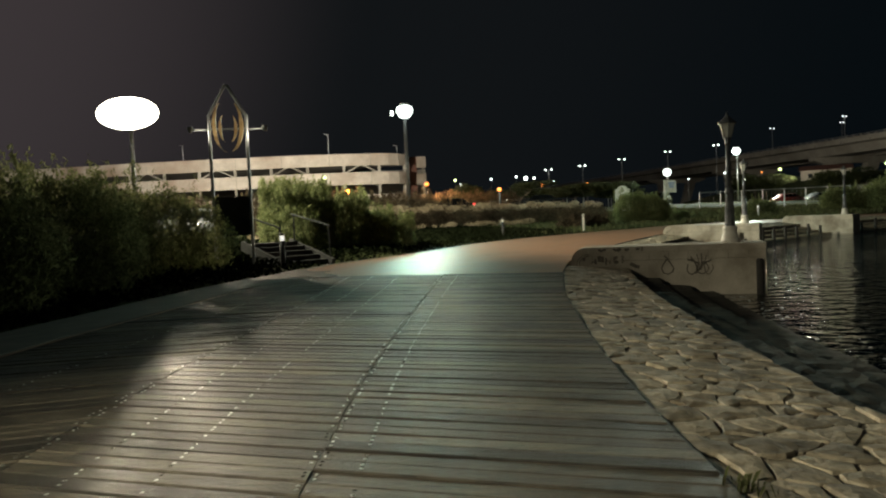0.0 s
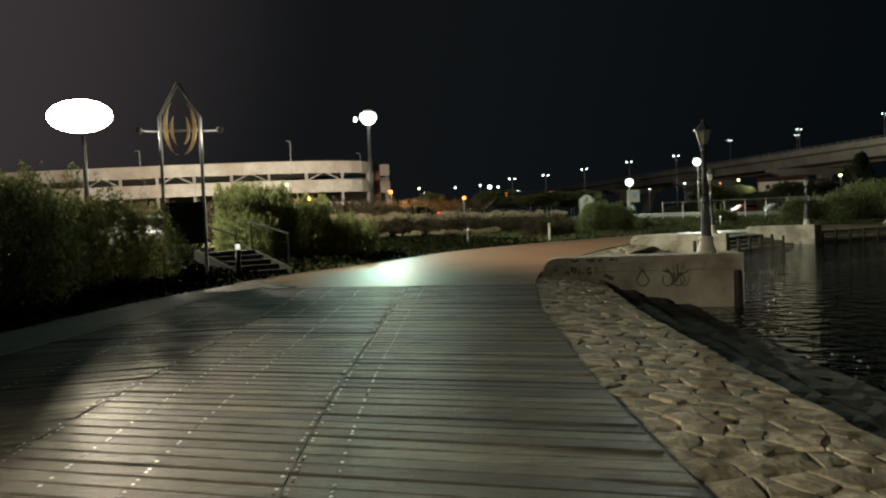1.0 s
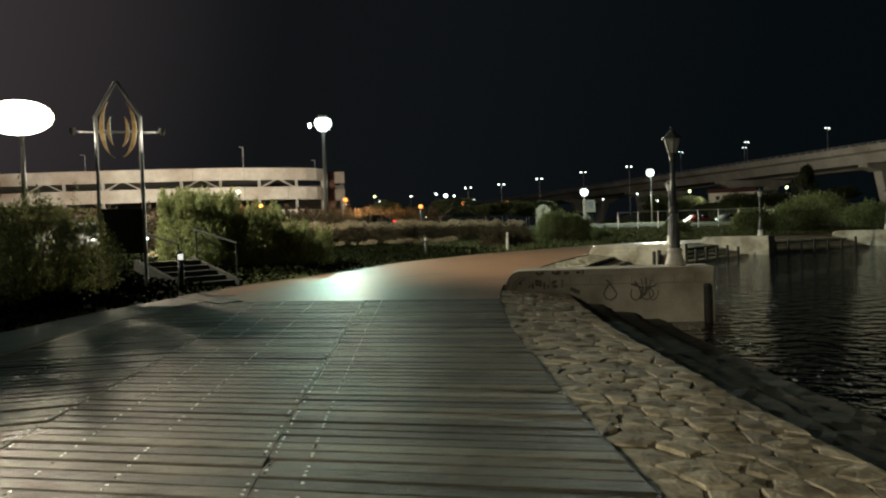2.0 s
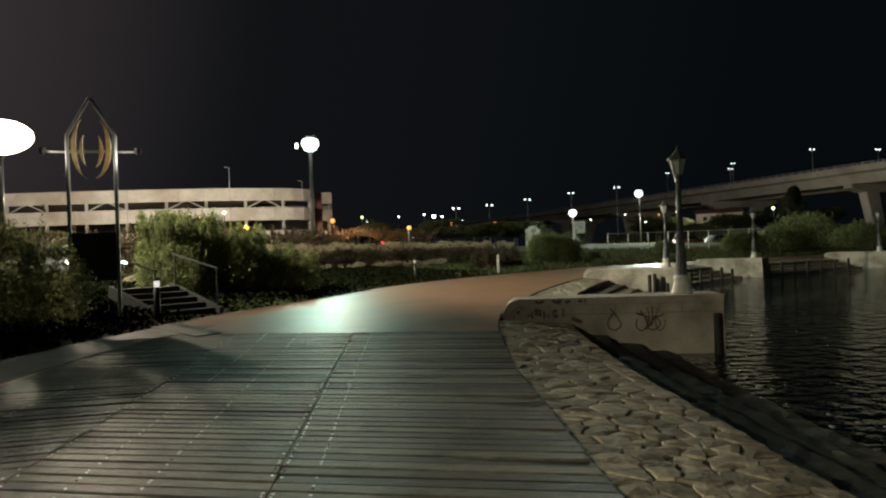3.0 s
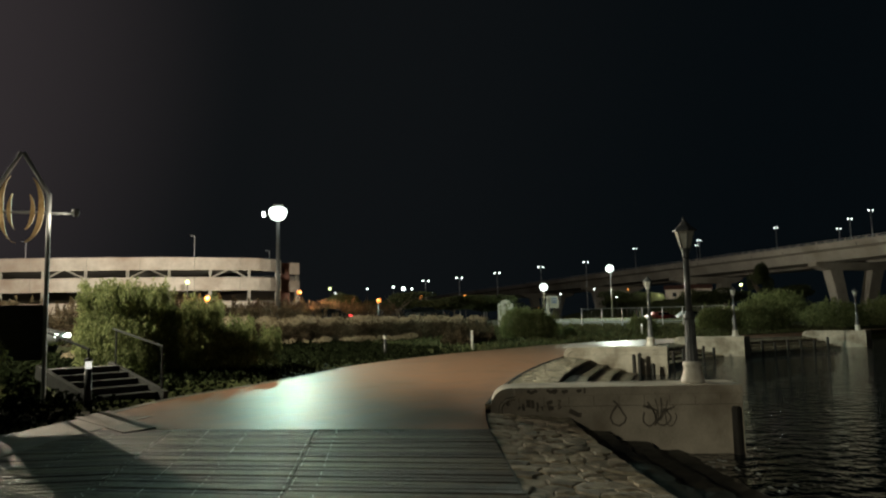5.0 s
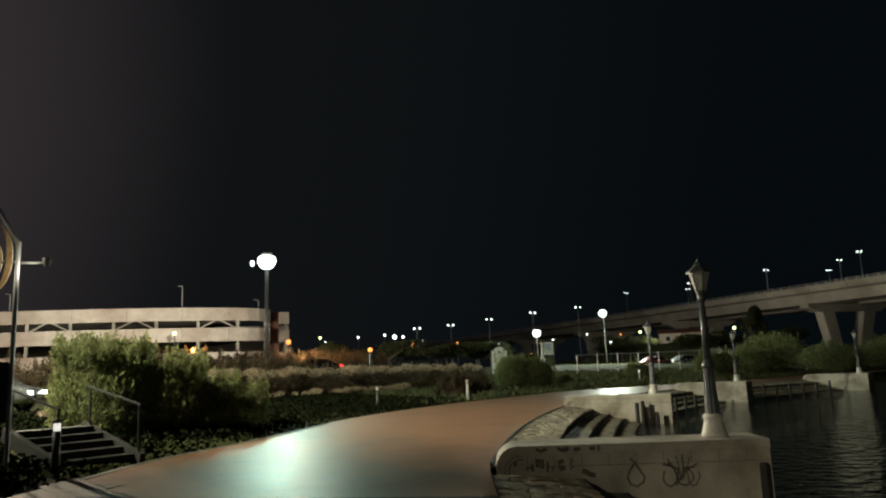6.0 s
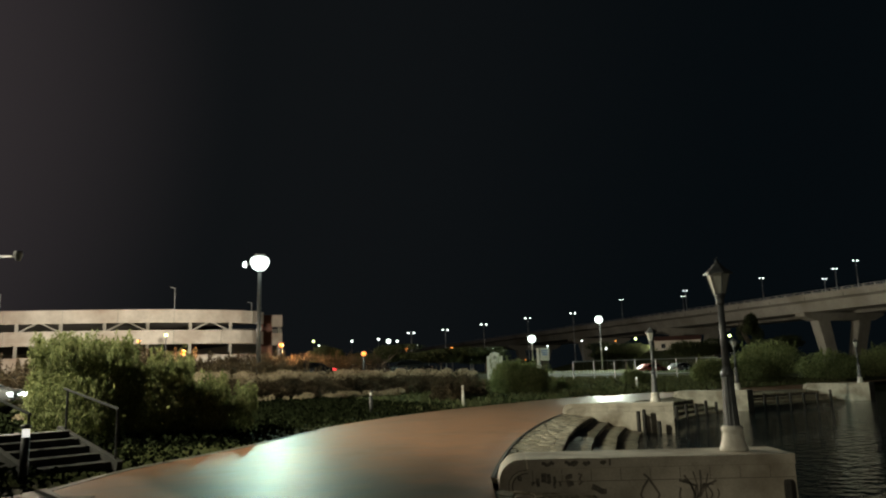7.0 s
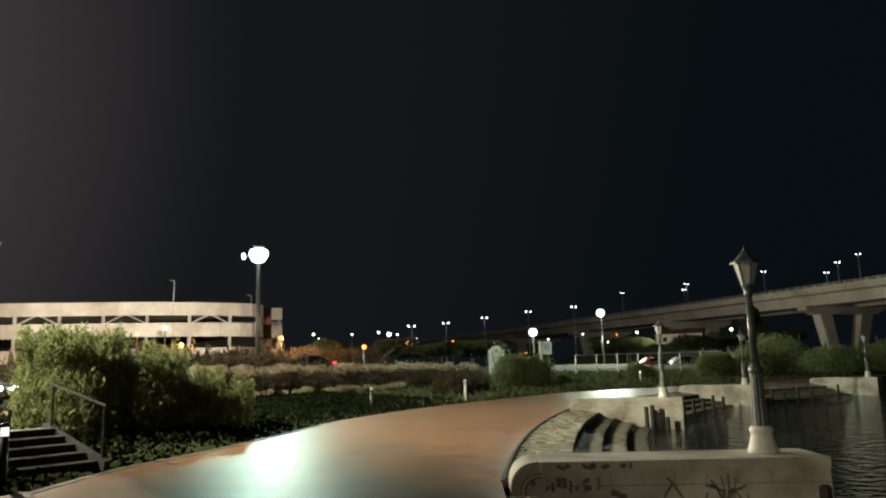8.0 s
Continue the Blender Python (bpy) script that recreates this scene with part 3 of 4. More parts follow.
# ---- bridge ----
def bridge():
    """Two parallel box girders on splayed twin-legged piers."""
    t = thing("bridge", pose(136.0, 70, 0), "long concrete highway viaduct with a railing on splayed piers", "bridge")
    length = 560
    for x0, z0 in ((0.0, 0.0), (14.0, -0.15)):
        bm = B()
        prof = [(0, 16.1), (0, 17.0), (12.4, 17.0), (12.4, 16.1), (10.6, 15.75), (9.8, 13.6), (2.6, 13.6), (1.8, 15.75)]
        lo = [bm.verts.new((x0 + x, -60, z + z0)) for x, z in prof]
        hi = [bm.verts.new((x0 + x, length, z + z0)) for x, z in prof]
        for i in range(len(prof)):
            bm.faces.new((lo[i], lo[(i + 1) % 8], hi[(i + 1) % 8], hi[i]))
        bm.faces.new(lo)
        bm.faces.new(hi[::-1])
        bmesh.ops.recalc_face_normals(bm, faces=bm.faces[:])
        part("girder", bm, M_BRIDGE, t)
        part("kerb_beam", box(B(), x0 + 0.1, length / 2 - 30, 17.1 + z0, 0.36, length + 60, 0.7, bevel=0.04), M_BRIDGE, t)
    for i in range(26):
        part("fascia_joint", box(B(), -0.005, -52 + i * 10.3, 16.6, 0.03, 0.14, 0.95), M_DARKCONC, t)
    bm = B()
    for z in (17.62, 17.98):
        box(bm, 0.1, length / 2 - 30, z, 0.1, length + 60, 0.09)
    part("handrail", bm, M_GALV, t)
    post = None
    for i in range(90):
        y = -58 + i * 2.6
        if post is None:
            post = part("rail_post", box(B(), 0.1, 0, 17.7, 0.16, 0.28, 0.62), M_BRIDGE, t)
            post.location.y = y
        else:
            c = post.copy()
            scene.collection.objects.link(c)
            c.location.y = y
    for y in (12, 63.5, 115, 166.5, 218):
        bm = B()
        prof = [(0.4, 13.55), (25.6, 13.55), (25.6, 12.9), (22.5, 11.7), (3.5, 11.7), (0.4, 12.7)]
        a = [bm.verts.new((x, y - 1.3, z)) for x, z in prof]
        c = [bm.verts.new((x, y + 1.3, z)) for x, z in prof]
        for i in range(6):
            bm.faces.new((a[i], a[(i + 1) % 6], c[(i + 1) % 6], c[i]))
        bm.faces.new(a[::-1])
        bm.faces.new(c)
        bmesh.ops.recalc_face_normals(bm, faces=bm.faces[:])
        bmesh.ops.bevel(bm, geom=bm.edges[:], offset=0.12, segments=2, affect="EDGES")
        pr = part("bridge_pier", bm, M_BRIDGE, t)
        for x1, x2 in ((6.4, 9.0), (19.4, 15.6)):
            bm = B()
            top = [bm.verts.new((x1 + p * 1.9, y + q * 1.15, 11.8)) for p, q in ((-1, -1), (1, -1), (1, 1), (-1, 1))]
            low = [bm.verts.new((x2 + p * 1.5, y + q * 1.0, 0)) for p, q in ((-1, -1), (1, -1), (1, 1), (-1, 1))]
            for i in range(4):
                bm.faces.new((low[i], low[(i + 1) % 4], top[(i + 1) % 4], top[i]))
            bm.faces.new(low[::-1])
            bm.faces.new(top)
            bmesh.ops.bevel(bm, geom=bm.edges[:], offset=0.1, segments=2, affect="EDGES")
            part("pier_leg", bm, M_BRIDGE, pr)


bridge()


# ---- street lamps of the distance ----
def mast_lamp(place, height, lens, arms, label, head=(0.5, 0.3), group="street lamps", material=M_GALV, thick=0.09):
    x, y, z = place
    t = thing("street_lamp", pose(x, y, z - height), label, "street lamp", group)
    part("pole", lathe(B(), [(thick * 1.3, 0), (thick * 0.8, height)], 10), material, t, "", True)
    for dx, dy in arms:
        if dx or dy:
            part("arm", rod(B(), (0, 0, height - 0.15), (dx, dy, height), 0.05, 6), material, t)
        h = part("lamp_head", box(B(), dx, dy, height + head[0] * 0.46, head[0] * 0.6, head[0] * 0.6, head[0] * 0.14, bevel=0.04), M_DARK, t)
        part("lens", lathe(B(), [(head[0] * 0.12, height - head[0] * 0.5), (head[0] * 0.34, height - head[0] * 0.4), (head[0] * 0.48, height - head[0] * 0.15), (head[0] * 0.5, height), (head[0] * 0.44, height + head[0] * 0.24), (head[0] * 0.25, height + head[0] * 0.42)], 14, Matrix.Translation((dx, dy, 0))), lens, h, "glowing lens", True)
    return t


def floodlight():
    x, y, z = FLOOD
    t = thing("floodlight_mast", pose(x, y, land(x, y)), "tall mast with an oversized glowing oval for the floodlight's glare", "floodlight")
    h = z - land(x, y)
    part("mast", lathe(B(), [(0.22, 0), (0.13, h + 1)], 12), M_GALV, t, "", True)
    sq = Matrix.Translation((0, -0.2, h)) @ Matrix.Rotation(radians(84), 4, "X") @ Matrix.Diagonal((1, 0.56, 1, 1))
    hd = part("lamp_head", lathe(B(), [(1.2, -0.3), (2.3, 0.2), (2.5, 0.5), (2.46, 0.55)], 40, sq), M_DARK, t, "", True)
    # lens is an oval 4.8 m wide, as large as the lamp's glare
    part("lens", lathe(B(), [(2.4, 0.56), (2.3, 0.72), (1.6, 1.0), (0.5, 1.08)], 40, sq), G_FLOOD, hd, "warm glowing oval as wide as the lamp's glare", True)
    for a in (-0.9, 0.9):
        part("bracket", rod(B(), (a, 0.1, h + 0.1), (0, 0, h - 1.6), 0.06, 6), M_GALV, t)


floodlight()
pl = thing("pole_lamp", pose(POLE[0], POLE[1], land(*POLE[:2])), "tall grey pole with a bright greenish-white lamp", "street lamp")
ph = POLE[2] - land(*POLE[:2])
part("pole", lathe(B(), [(0.19, 0), (0.14, ph - 0.5)], 12), M_IRON, pl, "", True)
hd = part("lamp_head", box(B(), 0, 0, ph + 0.45, 0.8, 0.7, 0.3, bevel=0.08), M_GALV, pl)
# globe 1.5 m wide, blown up to the size of the lamp's glare
part("lens", lathe(B(), [(0.2, ph - 0.72), (0.5, ph - 0.55), (0.7, ph - 0.2), (0.75, ph), (0.66, ph + 0.3), (0.4, ph + 0.42)], 20), G_POLE, hd, "bright globe as wide as the lamp's glare", True)
part("arm", rod(B(), (0, 0, ph - 0.35), (-1.1, -0.1, ph - 0.2), 0.05, 6), M_GALV, pl)
part("side_lamp", box(B(), -1.15, -0.15, ph - 0.25, 0.22, 0.2, 0.4, bevel=0.03), G_WHITE, pl, "small dim side lamp")

# gate and road lamp heads enlarged to globes the size of their glare
mast_lamp(GATE, GATE[2] - land(*GATE[:2]), G_POLE, [(0, 0)], "short white post lamp glowing beside the road", (1.35, 0.9), material=M_WHITE, thick=0.13)
mast_lamp(ROAD, ROAD[2] - land(*ROAD[:2]), G_POLE, [(-0.25, -0.2)], "tall grey road lamp with a glowing head", (1.2, 1.0), thick=0.09, material=M_GALV)
# posts of the two added lamps, out of view
for c in (LEFT_LAMP, LEFT_LAMP_B):
    mast_lamp(c, c[2] - land(*c[:2]), G_WHITE, [(0, 0)], "unseen lamp post added for the side light", (0.5, 0.3))
# made-up post to go with the fill light on the viaduct
mast_lamp((114, 131.5, 8.4), 8.4 - land(114, 131.5), G_GREEN, [(0, 0)], "added lamp standing for the viaduct's fill light", (0.6, 0.5), material=M_DARK)

LIGHTS = (
    (45.3, 119.2, 6.1, 0), (12.2, 83.2, 5.3, 0), (-2.5, 115.5, 7.6, 0), (2.1, 58, 3.7, 4), (35.2, 112.3, 5.8, 0), (15.2, 60.8, 3.5, 4),
    (29.5, 157.2, 9.5, 1), (1.0, 124.8, 9.0, 1), (91.7, 133.8, 8.1, 1), (36.5, 187, 9.9, 2), (38.3, 132.4, 8.1, 3), (42.7, 141.5, 8.5, 2),
    (39.3, 142.7, 9.0, 2), (52.8, 159.4, 8.4, 2), (39.3, 164.3, 9.8, 2), (69.1, 110.3, 5.3, 2))
for x, y, z, c in LIGHTS:
    g = land(x, y)
    mast_lamp((x, y, z), z - g, (G_ORANGE, G_GREEN, G_WHITE, G_WHITE, G_ORANGE)[c], [(0, 0)],
              ("street lamp with an orange sodium glow", "street lamp with a greenish glow", "street lamp with a white glow", "bright white street lamp", "short street lamp with an orange sodium glow")[c],
              ((0.5, 1.2), (0.55, 0.9), (0.4, 0.5), (0.72, 1.1), (0.36, 0.5))[c], material=M_DARK)
rng = random.Random(77)
for i in range(16):  # tiny lamps of the far shore
    x, y = 40 + 6.2 * i + rng.uniform(-2, 2), 215 - 3.5 * i + rng.uniform(-15, 15)
    z = rng.uniform(5.0, 10.5)
    mast_lamp((x, y, z), z - land(x, y), rng.choice((G_WHITE, G_WHITE, G_GREEN, G_ORANGE)), [(0, 0)], "small street lamp far across the town", (0.42, 0.4))
HIGH = ((54.6, 168.9, 11.8), (65.6, 175.4, 12.9), (78.5, 181, 14.6), (93.8, 185.7, 16.6), (105.4, 181.1, 17.6))
for x, y, z in HIGH:
    mast_lamp((x, y, z), z - land(x, y), G_WHITE, [(-0.7, 0), (0.7, 0)], "tall double-armed highway lamp far off", (0.38, 0.4), "highway lamps")
for x, y, z in ((149, 221.2, 26.1), (149, 187.4, 25.2), (149, 156.5, 24.9), (149, 133.5, 24.0), (149, 127.8, 25.1), (160.5, 203, 25.4), (160.5, 147, 23.6)):
    mast_lamp((x, y, z), z - 16.9, G_WHITE, [(-0.6, 0), (0.6, 0)], "highway lamp standing on the viaduct", (0.3, 0.4), "viaduct lamps")


# ---- planting ----
def leaf_cloud(blobs, count, size, seed, upright=0.0):
    """Many small bent leaves filling some overlapping rounded forms."""
    rng = random.Random(seed)
    V, F = [], []
    vol = [a * b_ * c for _, (a, b_, c) in blobs]
    for i in range(count):
        (cx, cy, cz), (a, b_, c) = rng.choices(blobs, vol)[0]
        while True:
            p = Vector((rng.uniform(-1, 1), rng.uniform(-1, 1), rng.uniform(-1, 1)))
            if p.length < 1:
                break
        p = p.normalized() * (p.length ** 0.45) * rng.uniform(0.82, 1.12)
        q = Vector((cx + p.x * a, cy + p.y * b_, max(0.02, cz + p.z * c)))
        s = size * rng.uniform(0.6, 1.4)
        up = Vector((rng.gauss(0, 1), rng.gauss(0, 1), rng.gauss(0, 1) + upright)).normalized()
        side = up.cross(Vector((rng.gauss(0, 1), rng.gauss(0, 1), rng.gauss(0, 1)))).normalized()
        bend = up.cross(side) * s * 0.2
        k = len(V)
        V += [q - up * s, q + side * s * 0.3 + bend, q + up * s, q - side * s * 0.3 + bend]
        F += [(k, k + 1, k + 2), (k, k + 2, k + 3)]
    return V, F


def mesh_of(name, V, F, material, parent):
    me = bpy.data.meshes.new(name)
    me.from_pydata([tuple(v) for v in V], [], F)
    me.materials.append(material)
    ob = new(name, me)
    ob.parent = parent
    return ob


def bush(place, forms, count, size, seed, material, label, upright=0.8, sprigs=30):
    x, y = place
    t = thing("bush", pose(x, y, land(x, y) - 0.05), label, "bush", "bushes")
    rng = random.Random(seed)
    bm = B()
    for i in range(14):
        (cx, cy, cz), (a, b_, c) = rng.choice(forms)
        rod(bm, (cx * 0.6 + rng.uniform(-0.2, 0.2), cy * 0.6, 0), (cx + rng.uniform(-1, 1) * a * 0.6, cy + rng.uniform(-1, 1) * b_ * 0.6, cz + c * rng.uniform(0, 0.7)), 0.03, 5, 0.008)
    part("woody_base", bm, M_BARK, t)
    V, F = leaf_cloud(forms, count, size, seed, upright)
    for i in range(sprigs):
        (cx, cy, cz), (a, b_, c) = rng.choice(forms)
        px, py = cx + rng.uniform(-0.9, 0.9) * a, cy + rng.uniform(-0.9, 0.9) * b_
        h = rng.uniform(0.12, 0.55)
        v2, f2 = leaf_cloud([((px, py, cz + c * 0.75 + h / 2), (0.1, 0.1, h))], 40, size * 0.9, seed + i, 1.5)
        k = len(V)
        V += v2
        F += [tuple(j + k for j in f) for f in f2]
    mesh_of("leaves", V, F, material, t)
    return t


bush((-5.0, 13.2), [((-0.3, -1.5, 0.9), (1.2, 1.6, 1.2)), ((0.3, 1.2, 1.0), (1.2, 1.5, 1.3)), ((-1.6, 0.3, 1.2), (1.2, 1.8, 1.4))], 36000, 0.058, 11, M_LEAF, "dense feathery olive-green shrub beside the path", sprigs=120)
bush((-4.2, 17.6), [((-0.4, -0.6, 0.9), (1.1, 1.4, 1.25)), ((0.3, 0.9, 0.95), (0.9, 1.2, 1.25)), ((1.1, 1.2, 0.8), (0.8, 1.0, 0.95)), ((-1.5, 0.4, 1.0), (1.1, 1.3, 1.2))], 22000, 0.058, 12, M_LEAF, "dense feathery olive-green shrub beside the sign")
bush((-6.6, 8.8), [((0, 0, 0.9), (1.3, 2.2, 1.3)), ((-1, 1.5, 1.1), (1.2, 1.5, 1.2))], 15000, 0.07, 13, M_LEAF, "dense feathery olive-green shrub beside the path")
# unseen shrub, added left of the view to shade the paving
bush((-8.0, 4.0), [((0, 0, 0.9), (1.2, 2.0, 1.3)), ((0.3, -2.2, 0.8), (1.1, 1.6, 1.1))], 9000, 0.07, 16, M_LEAF, "dense feathery olive-green shrub beside the path")
bush((0.2, 28.0), [((-0.9, 0, 1.1), (1.1, 1.4, 1.5)), ((0.5, 0.4, 0.9), (1.2, 1.4, 1.2)), ((1.6, 0.9, 0.55), (1.0, 1.1, 0.8)), ((2.6, 1.5, 0.35), (0.9, 0.9, 0.55)), ((-1.8, 0.6, 1.1), (0.9, 1.2, 1.5))], 34000, 0.082, 14, M_LEAF, "large feathery green shrub above the steps", sprigs=330, upright=1.6)
bush((24.6, 53.6), [((-0.8, 0, 1.0), (1.25, 1.2, 1.3)), ((0.8, 0, 0.95), (1.25, 1.2, 1.2)), ((1.9, 0.2, 0.7), (0.8, 0.9, 0.9))], 18000, 0.085, 15, M_LEAF, "rounded green shrub at the path edge")


def hedge():
    """A long low hedge behind the dark planting, with dry blooms along its top."""
    line = even([p for p in offset(INLAND, -9.5) if p[0] > -1.8 and p[1] > 30.5 and p[0] < 24], 56)
    t = thing("hedge", Matrix(), "long russet hedge with dry pale blooms on top", "hedge")
    forms, tops = [], []
    rng = random.Random(5)
    for x, y in line:
        g = land(x, y)
        for j in range(3):
            px, py = x + rng.uniform(-0.5, 0.5) - 0.8 * j, y + rng.uniform(-0.5, 0.5) + 1.0 * j
            h = rng.uniform(0.75, 1.05)
            forms.append(((px, py, g + 0.45), (0.6, 0.7, h)))
            if rng.random() < 0.75:
                tops.append(((px, py, g + 0.45 + h), (0.4, 0.4, 0.22)))
    V, F = leaf_cloud(forms, 60000, 0.085, 3)
    mesh_of("leaves", V, F, M_HEDGE, t)
    foot = [((x + rng.uniform(-0.3, 0.3), y, land(x, y) + rng.uniform(0.2, 0.36)), (rng.uniform(0.15, 0.5), 0.3, rng.uniform(0.08, 0.22))) for x, y in even([p for p in offset(INLAND, -8.3) if p[1] > 31 and p[0] < 16], 70) if rng.random() < 0.75]
    V, F = leaf_cloud(foot, 6500, 0.06, 6)
    mesh_of("edging", V, F, M_FLOWER, t)["kind"] = "stuff"
    V, F = leaf_cloud(tops, 18000, 0.065, 4)
    mesh_of("bloom", V, F, M_FLOWER, t)["kind"] = "stuff"


hedge()
for i, (x, y, r, h) in enumerate(((1.5, 47, 2.2, 2.3), (5.5, 50, 2.6, 2.2), (-3.0, 44, 2.4, 2.5), (10.5, 55, 2.0, 1.3), (14.5, 62, 2.6, 1.0), (20, 66, 2.4, 1.0), (-8, 41, 2.4, 2.2), (-1, 58, 3.0, 3.0), (7, 70, 3, 2.4), (9.5, 86, 3.5, 3.0), (16, 88, 3.5, 2.9), (21.5, 90, 3.2, 2.6), (17.0, 47.5, 0.9, 0.8), (19.5, 49.8, 0.8, 0.7))):
    bush((x, y), [((0, 0, h * 0.4), (r, r * 0.8, h * 0.6)), ((r * 0.7, 0.4, h * 0.35), (r * 0.7, r * 0.7, h * 0.5)), ((-r * 0.7, 0, h * 0.3), (r * 0.7, r * 0.7, h * 0.5))], 6500, 0.11, 140 + i, M_HEDGE, "loose russet shrub behind the hedge", sprigs=25)


def groundcover():
    """Low plants on the slope behind the path, near black in place of shade."""
    rng = random.Random(9)
    line = np.array([p for p in INLAND if 9 < p[1] < 41])
    gen = np.random.default_rng(9)
    n = 75000
    P = line[gen.integers(0, len(line), n)]
    k = gen.uniform(0, 1, n) ** 0.75 * 10.5
    X, Y = P[:, 0] - 0.75 * k + gen.uniform(-0.8, 0.8, n), P[:, 1] + 0.65 * k + gen.uniform(-0.8, 0.8, n)
    D = inland_of(X, Y, INLAND)
    Z = rise(D)
    V, F = [], []
    for x, y, z, d in zip(X, Y, Z, D):
        su, sv = -0.524 * (x - 0.15) + 0.852 * (y - 22.35), -0.852 * (x - 0.15) - 0.524 * (y - 22.35)
        if d < 0.03 or (-0.3 < su < 3.2 and -0.1 < sv < 1.9):
            continue
        q = Vector((x, y, z + rng.uniform(0.0, 0.05 + 0.2 * min(1, d))))
        s = rng.uniform(0.03, 0.085)
        up = Vector((rng.gauss(0, 1), rng.gauss(0, 1), rng.gauss(0.3, 0.7))).normalized()
        side = up.cross(Vector((rng.gauss(0, 1), rng.gauss(0, 1), 0.3))).normalized()
        m = len(V)
        V += [q - up * s, q + side * s * 0.6, q + up * s, q - side * s * 0.6]
        F.append((m, m + 1, m + 2, m + 3))
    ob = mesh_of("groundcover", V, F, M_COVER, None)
    tagged(ob, "low creeping plants on the slope, coloured near black for shade", "groundcover", kind="stuff")


groundcover()


def grass():
    """Rough grass between the far path and the fence."""
    gen = random.Random(17)
    V, F = [], []
    for i in range(24000):
        x = gen.uniform(11, 62)
        y = gen.uniform(39, 72)
        V.append((x, y))
    XY = np.array(V)
    D = inland_of(XY[:, 0], XY[:, 1], INLAND)
    Z = rise(D)
    V = []
    for (x, y), d, z in zip(XY, D, Z):
        if d < 0.2:
            continue
        h, a = gen.uniform(0.08, 0.3), gen.uniform(0, 6.28)
        w = gen.uniform(0.06, 0.16)
        k = len(V)
        V += [(x - w * math.cos(a), y - w * math.sin(a), z - 0.02), (x + w * math.cos(a), y + w * math.sin(a), z - 0.02), (x + gen.uniform(-0.1, 0.1), y + gen.uniform(-0.1, 0.1), z + h)]
        F.append((k, k + 1, k + 2))
    tagged(mesh_of("grass", V, F, M_GRASS, None), "rough olive grass before the fence", "grass", kind="stuff")


grass()
bush((39.5, 60.8), [((0, 0, 0.5), (1.2, 1.0, 0.75)), ((1.0, 0.2, 0.4), (0.9, 0.8, 0.6))], 5000, 0.08, 19, M_LEAF, "small dark shrub before the fence", sprigs=10)
bush((29.5, 56.5), [((0, 0, 0.3), (0.9, 0.7, 0.45))], 2500, 0.07, 20, M_LEAF, "small low shrub in the grass", sprigs=8)


# ---- sign frame with crescents ----
def crescent(bm, cx, cz, rx, rz, a0, a1, wide, y=0.0, thick=0.06):
    n = 18
    rows = []
    for i in range(n + 1):
        f = i / n
        a = radians(a0 + (a1 - a0) * f)
        w = wide * (0.25 + 0.75 * math.sin(math.pi * f))
        p, q = (rx, rz), (rx - w, rz - w * 0.6)
        o = (cx + p[0] * math.cos(a), cz + p[1] * math.sin(a))
        j = (cx + q[0] * math.cos(a), cz + q[1] * math.sin(a))
        rows.append([(o[0], y - thick / 2, o[1]), (j[0], y - thick / 2, j[1]), (j[0], y + thick / 2, j[1]), (o[0], y + thick / 2, o[1]), (o[0], y - thick / 2, o[1])])
    return ribbon(bm, rows)


def sign_frame():
    t = thing("sign_frame", pose(-2.52, 20.6, 0.1), "tall pointed steel frame with golden crescents and a dark board", "sign")
    for s in (-1, 1):
        part("leg", rod(B(), (s * 0.5, 0, 0), (s * 0.5, 0, 4.25), 0.045, 10), M_GALV, t)
        part("gable_bar", rod(B(), (s * 0.5, 0, 4.22), (s * 0.02, 0, 5.08), 0.04, 8), M_GALV, t)
        part("arm", rod(B(), (s * 0.5, 0, 3.85), (s * 0.98, 0, 3.86), 0.025, 8), M_GALV, t)
        part("spotlight", lathe(B(), [(0.04, 0), (0.08, 0.1), (0.07, 0.16)], 10, Matrix.Translation((s * 1.0, -0.05, 3.78))), M_GALV, t)
        bm = B()
        crescent(bm, 0, 3.95, 0.42 * s, 0.72, -78, 60, 0.11 * s)
        part("outer_crescent", bm, M_BRASS, t, "tarnished golden crescent")
        bm = B()
        crescent(bm, 0, 3.9, 0.25 * s, 0.42, -70, 50, 0.08 * s)
        part("inner_crescent", bm, M_BRASS, t, "tarnished golden crescent")
    part("crossbar", rod(B(), (-0.5, 0, 3.86), (0.5, 0, 3.86), 0.03, 8), M_GALV, t)
    part("board", box(B(), 0, 0.02, 1.45, 0.92, 0.06, 1.1, bevel=0.015), M_DARK, t, "dark notice board")


sign_frame()


